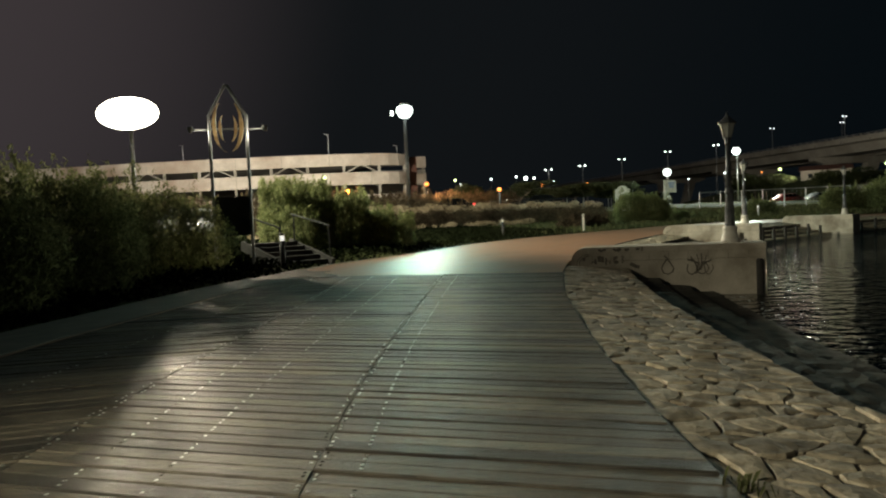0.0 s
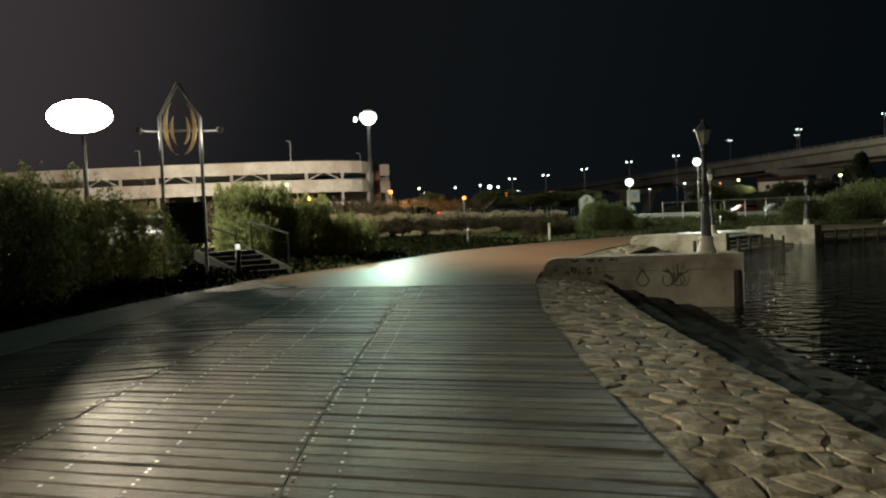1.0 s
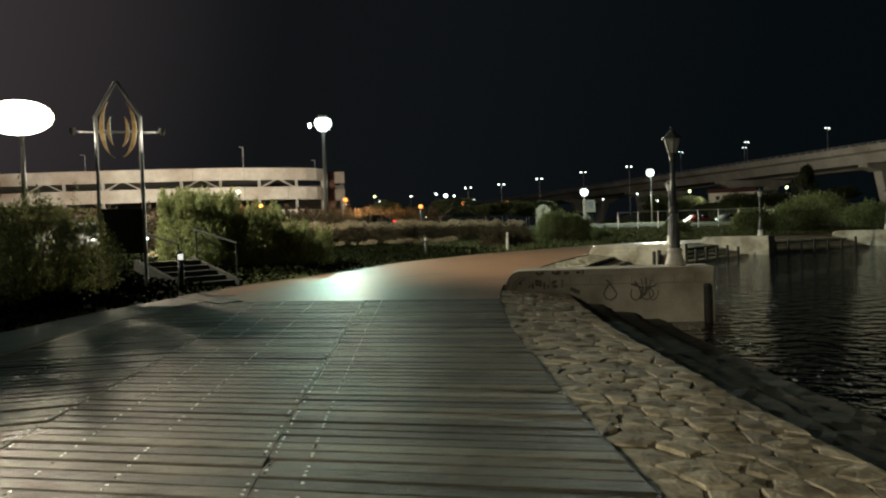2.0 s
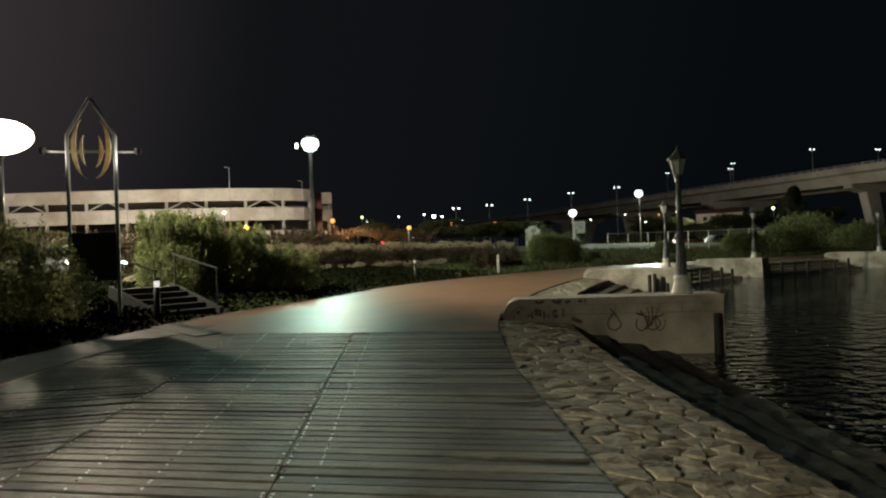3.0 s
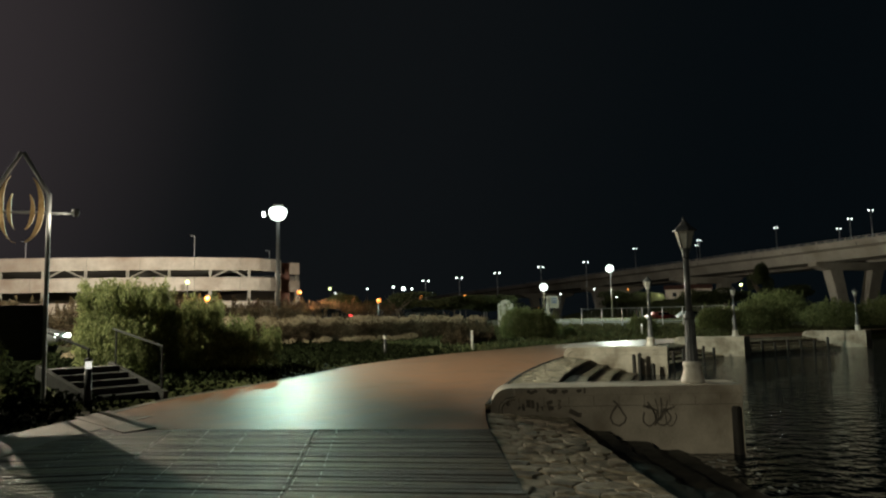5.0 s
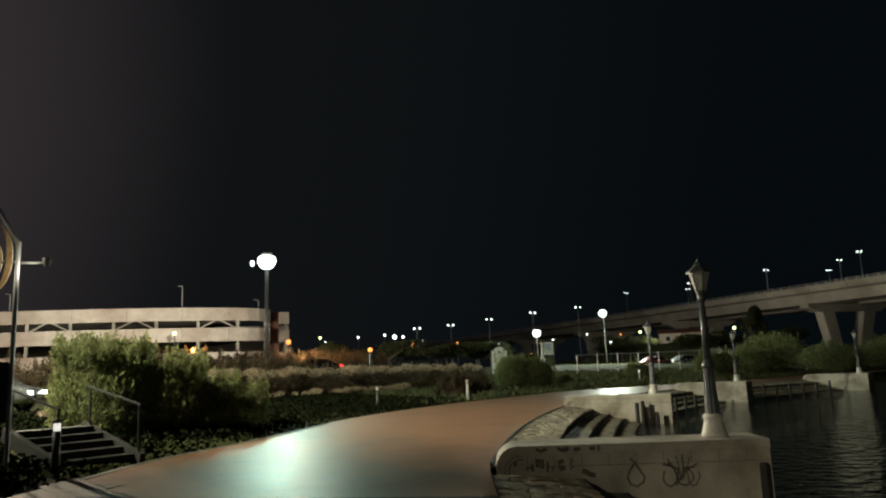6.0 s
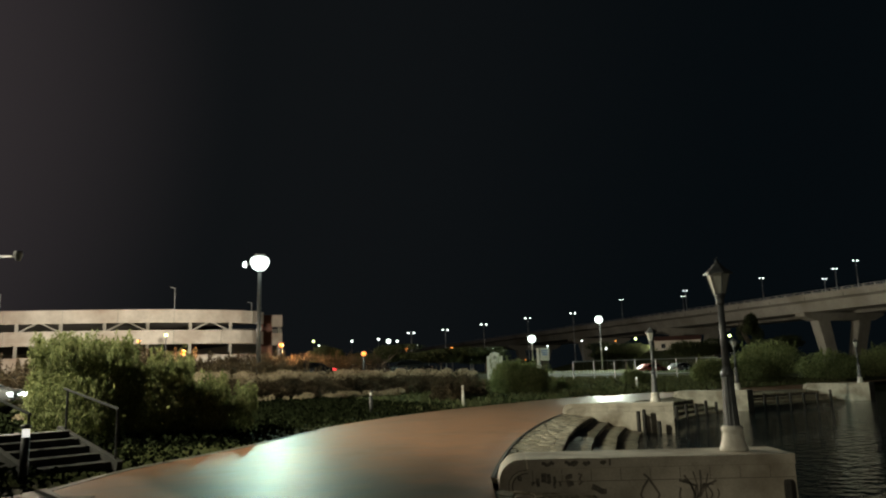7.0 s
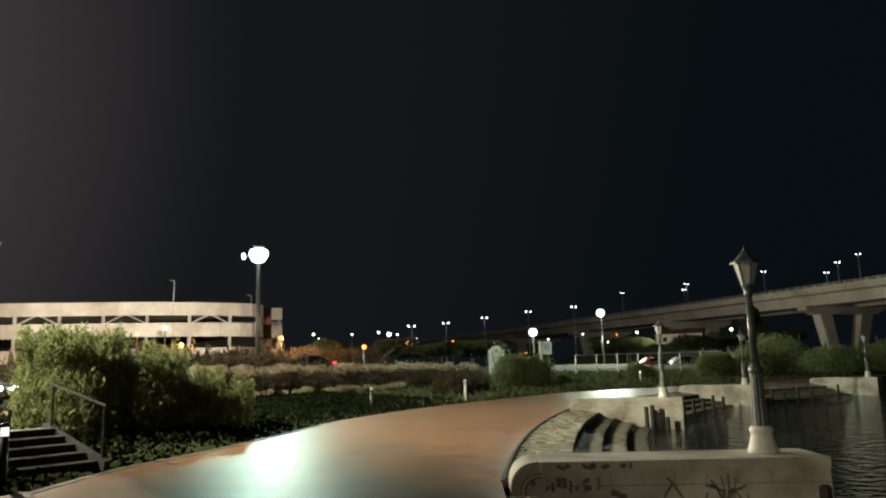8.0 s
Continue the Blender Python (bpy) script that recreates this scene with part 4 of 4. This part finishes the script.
# ---- stairs with handrails, bollards ----
def stairs():
    foot, d = Vector((0.15, 22.35, 0)), Vector((-1.2, 1.95, 0)).normalized()
    n = Vector((-d.y, d.x, 0))
    m = Matrix.Translation(foot) @ Matrix.Rotation(math.atan2(d.y, d.x), 4, "Z")
    t = thing("stairs", m, "short concrete stairs with steel handrails up the bank", "stairs")
    for i in range(5):
        # treads and stringers carry their shade in the dark concrete colour
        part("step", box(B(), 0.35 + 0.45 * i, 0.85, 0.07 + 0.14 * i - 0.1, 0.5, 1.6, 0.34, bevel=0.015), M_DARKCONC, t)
    for s in (0.0, 1.7):
        bm = B()
        box(bm, 0, 0, 0, 2.7, 0.12, 0.3)
        bmesh.ops.transform(bm, matrix=Matrix.Translation((1.2, s, 0.32)) @ Matrix.Rotation(-0.24, 4, "Y"), verts=bm.verts[:])
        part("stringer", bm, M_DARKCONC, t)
        part("handrail", rod(B(), (0.0, s, 1.16), (2.35, s, 1.6), 0.028, 8), M_RAIL, t)
        part("rail_post", rod(B(), (0.05, s, 0.0), (0.05, s, 1.17), 0.025, 8), M_RAIL, t)
        part("rail_post", rod(B(), (2.2, s, 0.4), (2.2, s, 1.57), 0.025, 8), M_RAIL, t)


stairs()


def bollard(x, y, h, label, material=M_DARK):
    t = thing("bollard_light", pose(x, y, max(0, land(x, y)) if h < 2 else 0), label, "bollard", "bollard lights")
    part("post", lathe(B(), [(0.075, -0.1), (0.07, h * 0.78)], 14), material, t, "", True)
    part("lens", lathe(B(), [(0.06, h * 0.78), (0.06, h * 0.92)], 14), G_BOLLARD if h < 1.05 else M_WHITE, t, "pale lens ring", True)
    part("cap", lathe(B(), [(0.085, h * 0.92), (0.085, h * 0.97), (0.03, h)], 14), material, t, "", True)


bollard(-1.22, 20.6, 1.0, "black bollard light with a pale lens")
bollard(15.8, 42.4, 1.1, "pale bollard light at the path edge", M_WHITE)
bollard(36.4, 56.1, 0.9, "pale bollard light in the grass", M_WHITE)
bollard(9.5, 37.6, 1.06, "black bollard light in the planting")


# ---- mooring piles ----
def pile(x, y, top, label="black timber mooring post standing in the water"):
    t = link("mooring_post", lathe(B(), [(0.085, -2.6), (0.08, top - 0.04), (0.06, top)], 9, pose(x, y, 0)), M_PILE)
    tagged(t, label, "mooring post", "mooring posts")


o, u, n = heading(0)
p = o + u * 4.15 - n * 0.12
pile(p.x, p.y, 0.02)
o, u, n = heading(1)
for a, h in ((3.0, 0.08), (3.22, 0.14), (3.75, -0.3)):
    p = o + u * a - n * 0.35
    pile(p.x, p.y, h)
for k, cnt in ((2, 7), (3, 7)):
    line = even(offset(BAYS[k], 3.1), cnt + 2)[1:-1]
    for x, y in line:
        pile(x, y, -0.1 + 0.12 * math.sin(x * 7))


# ---- sign wall, fence, cars, house ----
def sign_wall():
    t = thing("sign_wall", pose(30.05, 69.3, land(30, 69.3) - 0.05, 0, 0, -20), "white shaped masonry sign wall", "sign")
    bm = B()
    pts = [(-0.72, 0), (0.72, 0), (0.72, 2.4), (0.52, 2.4), (0.38, 2.65), (0, 2.75), (-0.38, 2.65), (-0.52, 2.4), (-0.72, 2.4)]
    a = [bm.verts.new((x, -0.15, z)) for x, z in pts]
    c = [bm.verts.new((x, 0.15, z)) for x, z in pts]
    for i in range(len(pts)):
        bm.faces.new((a[i], a[(i + 1) % 9], c[(i + 1) % 9], c[i]))
    bm.faces.new(a[::-1])
    bm.faces.new(c)
    bmesh.ops.recalc_face_normals(bm, faces=bm.faces[:])
    part("wall", bm, M_WHITE, t)
    part("emblem", lathe(B(), [(0.16, 0), (0.16, 0.03)], 14, Matrix.Translation((0, -0.15, 2.25)) @ Matrix.Rotation(radians(90), 4, "X")), M_BRIDGE, t, "small grey round emblem")


sign_wall()
hs = thing("hanging_sign", pose(34.25, 68.5, land(34.2, 68.5), 0, 0, -22), "white rectangular sign with blue bars on a white post", "sign")
part("post", box(B(), 0, 0, 1.5, 0.26, 0.24, 3.2, bevel=0.03), M_WHITE, hs)
part("panel", box(B(), 0.62, -0.06, 2.45, 0.88, 0.06, 1.2, bevel=0.01), M_WHITE, hs)
M_BLUE = mat("blue_sign_paint", (0.05, 0.12, 0.35), (0.09, 0.18, 0.45), 5, 0.5, bump=0)
for i, z in enumerate((2.8, 2.6, 2.4)):
    part("text_bar", box(B(), 0.62, -0.1, z, 0.64 - 0.08 * i, 0.02, 0.1), M_BLUE, hs)


def fence():
    a, c = Vector((38.0, 68.5, 0)), Vector((51.0, 63.4, 0))
    ln = (c - a).length
    m = Matrix.Translation((a.x, a.y, 1.2)) @ Matrix.Rotation(math.atan2(c.y - a.y, c.x - a.x), 4, "Z")
    t = thing("fence", m, "galvanised wire fence along the car park", "fence")
    for i in range(8):
        part("post", rod(B(), (ln * i / 7, 0, -0.3), (ln * i / 7, 0, 1.5), 0.05, 6), M_GALV, t)
    for z in (0.1, 1.45):
        part("rail", rod(B(), (0, 0, z), (ln, 0, z), 0.035, 6), M_GALV, t)
    for i in range(36):
        part("wire", rod(B(), (ln * (i + 0.5) / 36, 0, 0.1), (ln * (i + 0.5) / 36, 0, 1.45), 0.004, 4), M_GALV, t)


fence()


def car(m, label, paint, tail=False, lit=False):
    t = thing("car", m, label, "car", "parked cars")
    bm = B()
    prof = [(-2.2, 0.35), (-2.25, 0.75), (-2.0, 0.95), (-1.6, 1.0), (-1.0, 1.45), (0.7, 1.5), (1.4, 1.0), (2.1, 0.85), (2.25, 0.6), (2.2, 0.35)]
    a = [bm.verts.new((x, -0.85 if z < 1.1 else -0.7, z)) for x, z in prof]
    c = [bm.verts.new((x, 0.85 if z < 1.1 else 0.7, z)) for x, z in prof]
    k = len(prof)
    for i in range(k):
        bm.faces.new((a[i], a[(i + 1) % k], c[(i + 1) % k], c[i]))
    bm.faces.new(a[::-1])
    bm.faces.new(c)
    bmesh.ops.recalc_face_normals(bm, faces=bm.faces[:])
    bmesh.ops.bevel(bm, geom=bm.edges[:], offset=0.04, segments=2, affect="EDGES")
    body = part("body", bm, paint, t, "", True)
    for s in (-1, 1):
        bm = B()
        f = bm.faces.new([bm.verts.new((x, s * (0.86 - 0.22 * (z - 1.0)), z)) for x, z in ((-1.45, 1.03), (1.2, 1.03), (0.65, 1.42), (-0.95, 1.4))])
        bmesh.ops.solidify(bm, geom=[f], thickness=0.02)
        part("side_window", bm, M_CARGLASS, body)
        for x in (-1.4, 1.4):
            w = part("wheel", lathe(B(), [(0.2, -0.1), (0.31, -0.08), (0.32, 0.08), (0.2, 0.1)], 18, Matrix.Translation((x, s * 0.8, 0.32)) @ Matrix.Rotation(radians(90), 4, "X")), M_TYRE, t)
            part("rim", lathe(B(), [(0.19, -0.11), (0.17, 0.11)], 14, Matrix.Translation((x, s * 0.81, 0.32)) @ Matrix.Rotation(radians(90), 4, "X")), M_GALV, w)
        part("tail_lamp", box(B(), -2.2, s * 0.65, 0.8, 0.12, 0.28, 0.16), G_TAIL if tail else M_RED, body, "red tail lamp")
        part("headlamp", box(B(), 2.16, s * 0.6, 0.72, 0.12, 0.3, 0.14), G_WHITE if lit else M_WHITE, body)


car(pose(13.4, 73.4, 1.72, 0, 0, 160), "dark parked car with a red tail lamp", M_CAR, True)
car(pose(22.5, 72.5, 1.72, 0, 0, 165), "dark parked car behind the hedge", M_CAR)
car(pose(40.5, 84, 1.75, 0, 0, 20), "dark parked car beyond the gate lamp", M_CAR)
# headlamps glow here in place of bright reflections on the bodywork
car(pose(-6.0, 36.5, 0.72, 0, 0, -14), "silver parked car behind the shrubs, headlamps glowing for its reflections", M_SILVER, lit=True)
car(pose(68, 90.5, 1.0, 0, 0, 15), "pale parked car beyond the fence", M_SILVER)
car(pose(62.8, 90, 1.0, 0, 0, 8), "dark red parked car beyond the fence", M_CARRED)


def hill():
    """A dark grassy rise under the house."""
    bm = B()
    n, rings = 36, 9
    rows = []
    for k in range(rings + 1):
        f = k / rings
        row = []
        for i in range(n + 1):
            a = 2 * math.pi * (i % n) / n
            r = (1 - f) * (1 + 0.12 * math.sin(3 * a) + 0.06 * math.sin(7 * a + k))
            row.append((97 + 24 * r * math.cos(a), 134 + 15 * r * math.sin(a), 1.6 + 4.0 * math.sin(f * math.pi / 2)))
        rows.append(row)
    ribbon(bm, rows)
    bmesh.ops.remove_doubles(bm, verts=bm.verts[:], dist=0.001)
    tagged(link("hill", bm, M_TREE, smooth=True), "dark overgrown rise below the viaduct", "hill", kind="structure")


hill()
hm = thing("house", pose(100.5, 132, 5.2, 0, 0, -35), "small pale house with a low dark red roof", "house")
part("wall", box(B(), 0, 0, 1.0, 9, 5, 2.7), M_GARAGE, hm)
bm = B()
a = [bm.verts.new(v) for v in ((-4.8, -2.9, 2.3), (4.8, -2.9, 2.3), (4.8, 2.9, 2.3), (-4.8, 2.9, 2.3), (-4.8, 0, 3.3), (4.8, 0, 3.3))]
for f in ((0, 1, 5, 4), (2, 3, 4, 5), (0, 4, 3), (1, 2, 5), (0, 3, 2, 1)):
    bm.faces.new([a[i] for i in f])
part("roof", bm, M_RED, hm)
for x in (-2.8, 0, 2.8):
    w = part("window", box(B(), x, -2.52, 1.2, 0.8, 0.08, 0.9), M_CARGLASS, hm)
    part("sill", box(B(), x, -2.58, 0.72, 1.0, 0.15, 0.08), M_WHITE, w)

for i, (x, y, r, h) in enumerate(((52, 60, 2.6, 2.4), (58, 66, 3.2, 3.0), (48.5, 61.5, 2.0, 2.2), (66, 64, 3.5, 2.8), (76, 66, 4, 3), (86, 72, 4, 3.5), (70, 76, 4, 4), (98, 74, 5, 4))):
    bush((x, y), [((0, 0, h * 0.4), (r, r * 0.8, h * 0.6)), ((r * 0.6, 0.5, h * 0.3), (r * 0.7, r * 0.7, h * 0.5))], 5000, 0.16, 40 + i, M_LEAF, "dark wild shrub on the far shore", sprigs=12)


def tree(x, y, h, r, seed, label):
    t = thing("tree", pose(x, y, land(x, y) - 0.1), label, "tree", "far trees")
    rng = random.Random(seed)
    bm = rod(B(), (0, 0, 0), (0.2, 0.1, h * 0.55), h * 0.03, 8, h * 0.018)
    for i in range(7):
        a = rng.uniform(0, 6.28)
        rod(bm, (0.15, 0.08, h * rng.uniform(0.35, 0.55)), (r * 0.7 * math.cos(a), r * 0.7 * math.sin(a), h * rng.uniform(0.6, 0.9)), h * 0.014, 6, h * 0.004)
    part("trunk", bm, M_BARK, t)
    forms = [((rng.uniform(-0.6, 0.6) * r, rng.uniform(-0.6, 0.6) * r, h * rng.uniform(0.55, 0.9)), (r * rng.uniform(0.3, 0.55), r * rng.uniform(0.3, 0.55), h * rng.uniform(0.1, 0.18))) for i in range(9)]
    V, F = leaf_cloud(forms, 5000, 0.2, seed)
    mesh_of("crown", V, F, M_TREE, t)


for i, (x, y, h, r) in enumerate(((82, 104, 4.5, 5), (90, 108, 4.5, 6), (100, 104, 5, 5), (95, 106, 9.0, 2.2), (104, 110, 5, 4), (72, 112, 4.5, 5), (78, 118, 5, 6), (30, 108, 4.5, 5), (22, 100, 4, 4), (36, 100, 3.6, 5), (48, 112, 4, 6))):
    tree(x, y, h, r, 70 + i, "dark broad tree in the distance")


# ---- graffiti on the first pier ----
def stroke(pts, wide):
    bm = B()
    rows = []
    P = [Vector(p) for p in pts]
    for i, p in enumerate(P):
        d = (P[min(i + 1, len(P) - 1)] - P[max(i - 1, 0)]).normalized()
        n_ = Vector((-d.y, d.x)) * wide / 2
        rows.append([(p.x + n_.x, -0.005 - 0.02 * (p.y > 0.19), p.y + n_.y), (p.x - n_.x, -0.005 - 0.02 * (p.y > 0.19), p.y - n_.y)])
    ribbon(bm, rows)
    return bm


def arc(cx, cz, rx, rz, a0, a1, n=14):
    return [(cx + rx * math.cos(radians(a0 + (a1 - a0) * i / n)), cz + rz * math.sin(radians(a0 + (a1 - a0) * i / n))) for i in range(n + 1)]


def mark(pts, wide, label):
    part("graffiti", stroke(pts, wide), M_PAINT, PIER1, label)


rng = random.Random(21)
for x0, x1, z in ((0.64, 0.82, 0.3), (0.98, 1.17, 0.31), (1.25, 1.34, 0.3), (1.51, 1.57, 0.31)):
    mark([(x0 + (x1 - x0) * f, z + 0.02 * math.sin(9 * f + x0)) for f in (0, 0.2, 0.4, 0.6, 0.8, 1)], 0.05, "black illegible paint mark")
mark([(1.635, 0.355), (1.64, 0.32), (1.635, 0.265)], 0.03, "black illegible paint bar")
mark([(1.03, 0.27), (1.06, 0.3), (1.1, 0.27), (1.15, 0.29)], 0.03, "black illegible paint mark")
for x, z0, z1, w in ((0.66, 0.04, 0.17, 0.075), (0.73, 0.02, 0.16, 0.06), (0.58, -0.02, 0.1, 0.05), (0.82, -0.05, 0.12, 0.04), (1.03, 0.08, 0.15, 0.09), (1.05, -0.02, 0.06, 0.1), (0.5, 0.0, 0.05, 0.04), (0.9, -0.02, 0.05, 0.03)):
    mark([(x + rng.uniform(-0.012, 0.012), z0 + (z1 - z0) * f) for f in (0, 0.3, 0.6, 1)], w, "black illegible paint smudge")
mark([(1.17, 0.15), (1.22, 0.14), (1.18, 0.07), (1.23, 0.04), (1.17, 0.0)], 0.028, "black illegible paint squiggle")
mark(arc(0.31, 0.1, 0.022, 0.022, 0, 340), 0.03, "black round paint spot")
mark([(1.36, -0.03), (1.43, -0.06), (1.5, -0.1), (1.57, -0.11)], 0.08, "bold black illegible paint stroke")
mark([(2.2, 0.07), (2.1, -0.06), (2.06, -0.16), (2.1, -0.26), (2.2, -0.3), (2.3, -0.24), (2.33, -0.16), (2.27, -0.06), (2.18, 0.08), (2.12, 0.13)], 0.032, "dark illegible pointed paint loop")
for cx, cz, rx, rz in ((2.72, -0.14, 0.1, 0.17), (2.95, -0.16, 0.12, 0.14), (3.08, -0.17, 0.09, 0.14)):
    ph = rng.uniform(0, 6)
    mark([(cx + rx * math.cos(a) * (1 + 0.15 * math.sin(3 * a + ph)), cz + rz * math.sin(a)) for a in (ph + 5.7 * i / 24 for i in range(25))], rng.uniform(0.02, 0.034), "dark illegible paint loop")
for x0, z0, x1, z1 in ((2.85, -0.2, 2.7, 0.1), (2.88, -0.2, 2.83, 0.15), (2.9, -0.22, 2.93, 0.17), (2.92, -0.2, 3.04, 0.12), (2.86, -0.05, 2.62, 0.03), (2.95, -0.06, 3.16, 0.02), (2.8, -0.3, 2.98, -0.02)):
    mark([(x0 + (x1 - x0) * f + 0.02 * math.sin(3 * f), z0 + (z1 - z0) * f) for f in (0, 0.25, 0.5, 0.75, 1)], rng.uniform(0.018, 0.034), "dark illegible paint stroke")


def foam():
    """Broken foam where the sea meets the lowest step."""
    gen = random.Random(8)
    line = offset(even(APRON1, 90), WIDE[0] + 3 * TREAD + 0.1)
    bm = B()
    for x, y in line:
        if not 1 < y < 14.5:
            continue
        for k in range(gen.choice((0, 0, 1, 3))):
            cx, cy, r = x + gen.gauss(0.3, 0.22), y + gen.uniform(-0.12, 0.12), gen.uniform(0.008, 0.024)
            vs = [bm.verts.new((cx + r * gen.uniform(0.5, 1.2) * math.cos(a), cy + 3.5 * r * gen.uniform(0.5, 1.2) * math.sin(a), SEA + 0.012)) for a in (0, 0.9, 1.8, 2.7, 3.6, 4.5, 5.4)]
            c = bm.verts.new((cx, cy, SEA + 0.03))
            for i in range(7):
                bm.faces.new((vs[i], vs[(i + 1) % 7], c))
    tagged(link("sea_foam", bm, M_FOAM), "broken white foam along the lowest stone step", "foam", kind="stuff")


foam()


def weed(x, y, n, seed):
    gen = random.Random(seed)
    V, F = [], []
    for i in range(n):
        a, h = gen.uniform(0, 6.28), gen.uniform(0.03, 0.1)
        bx, by = x + gen.gauss(0, 0.05), y + gen.gauss(0, 0.08)
        lean = gen.uniform(0.2, 0.9) * h
        k = len(V)
        V += [(bx - 0.004, by, -0.05), (bx + 0.004, by, -0.05), (bx + lean * math.cos(a) + 0.003, by + lean * math.sin(a), -0.04 + h), (bx + lean * math.cos(a) * 0.6, by + lean * math.sin(a) * 0.6, -0.03 + h * 0.8)]
        F.append((k, k + 1, k + 2, k + 3))
    tagged(mesh_of("weed", V, F, M_GRASS, None), "dry grass tuft between deck and stones", "weed", "grass tufts", kind="stuff")


weed(1.62, 2.42, 36, 1)


# ---- deck planks ----
def deck():
    t = thing("boardwalk", Matrix(), "weathered grey plank boardwalk, wet in places", "boardwalk")
    t["kind"] = "structure"
    rows = 120
    A, J, C = even(DECK_L, rows), even(JOINT, rows), even(DECK_R, rows)
    rng = random.Random(2)
    screws, hidden = B(), B()
    for i in range(rows):
        a0, a1, j0, j1, c0, c1 = (Vector((*p, 0)) for p in (A[i], A[i + 1], J[i], J[i + 1], C[i], C[i + 1]))
        m0, m1 = j0.lerp(c0, 0.47), j1.lerp(c1, 0.47)
        cuts = [(a0, a1), (j0, j1), (m0, m1), (c0, c1)]
        for j in range(3):
            (lo0, hi0), (lo1, hi1) = cuts[j], cuts[j + 1]
            t0, t1 = (0.002 if j else 0), (0.998 if j < 2 else 1)
            lo0, lo1, hi0, hi1 = lo0.lerp(lo1, t0), lo0.lerp(lo1, t1), hi0.lerp(hi1, t0), hi0.lerp(hi1, t1)
            g = rng.uniform(0.02, 0.06)
            q0, q1, r0, r1 = lo0.lerp(hi0, g), lo1.lerp(hi1, g), lo0.lerp(hi0, 1 - g), lo1.lerp(hi1, 1 - g)
            z0, z1 = rng.uniform(-0.006, 0.006), rng.uniform(-0.006, 0.006)
            w = 0.06
            near = C[i][1] > 1.4
            bm = B() if near else hidden
            ring = []
            for (p, r, z) in ((q0, r0, z0), (q1, r1, z1)):
                ring.append([bm.verts.new(v) for v in (p + Vector((0, 0, z - 0.045)), p + Vector((0, 0, z - 0.008)), p.lerp(r, w) + Vector((0, 0, z)), r.lerp(p, w) + Vector((0, 0, z)), r + Vector((0, 0, z - 0.008)), r + Vector((0, 0, z - 0.045)))])
            for s in range(6):
                bm.faces.new((ring[1][s], ring[1][(s + 1) % 6], ring[0][(s + 1) % 6], ring[0][s]))
            bm.faces.new(ring[0])
            bm.faces.new(ring[1][::-1])
            if near:
                bmesh.ops.recalc_face_normals(bm, faces=bm.faces[:])
                part("plank", bm, M_PLANK, t)
            for k in ((0.5, 0.985), (0.012, 0.27, 0.55, 0.985), (0.014, 0.127))[j]:
                for e in (rng.uniform(0.25, 0.4), rng.uniform(0.65, 0.75)):
                    if rng.random() < 0.35 or not near:
                        continue
                    p = q0.lerp(q1, k).lerp(r0.lerp(r1, k), e)
                    tilt = Matrix.Rotation(rng.gauss(0, 0.06), 4, "X") @ Matrix.Rotation(rng.gauss(0, 0.06), 4, "Y")
                    lathe(screws, [(0.0115, 0.0), (0.009, 0.0018), (0.0055, 0.0029), (0.001, 0.0032)], 8, Matrix.Translation((p.x, p.y, z0 + (z1 - z0) * k + 0.001)) @ tilt)
    sc = part("screws", screws, M_SCREW, t, "shiny steel screw heads", True)
    sc["kind"] = "stuff"
    rest_of_deck = part("plank_field", hidden, M_PLANK, t)
    rest_of_deck["kind"] = "stuff"
    bm = B()
    ribbon(bm, [[(p[0], p[1], -0.09), (q[0], q[1], -0.09)] for p, q in zip(A, C)])
    part("underside", bm, M_MORTAR, t)


deck()

# ---- apron stones ----
base, L0 = BASES[0]
made, place = stones(0, L0, WIDE[0], 6, 31)
rest = B()
kept = 0
for st in made:
    x, y, z = place(st[0])
    if 1.5 < y < 11 and kept < 298:
        bm = B()
        stone_mesh(bm, st, place)
        part("stone", bm, M_STONE, base)
        kept += 1
    else:
        stone_mesh(rest, st, place)
far_stones = part("far_stones", rest, M_STONE, base)
far_stones["kind"] = "stuff"
for k in (1, 2, 3):
    base, L0 = BASES[k]
    made, place = stones(k, L0, WIDE[k], 4, 31 + k)
    bm = B()
    for st in made:
        stone_mesh(bm, st, place)
    far_stones = part("far_stones", bm, M_STONE, base)
    far_stones["kind"] = "stuff"
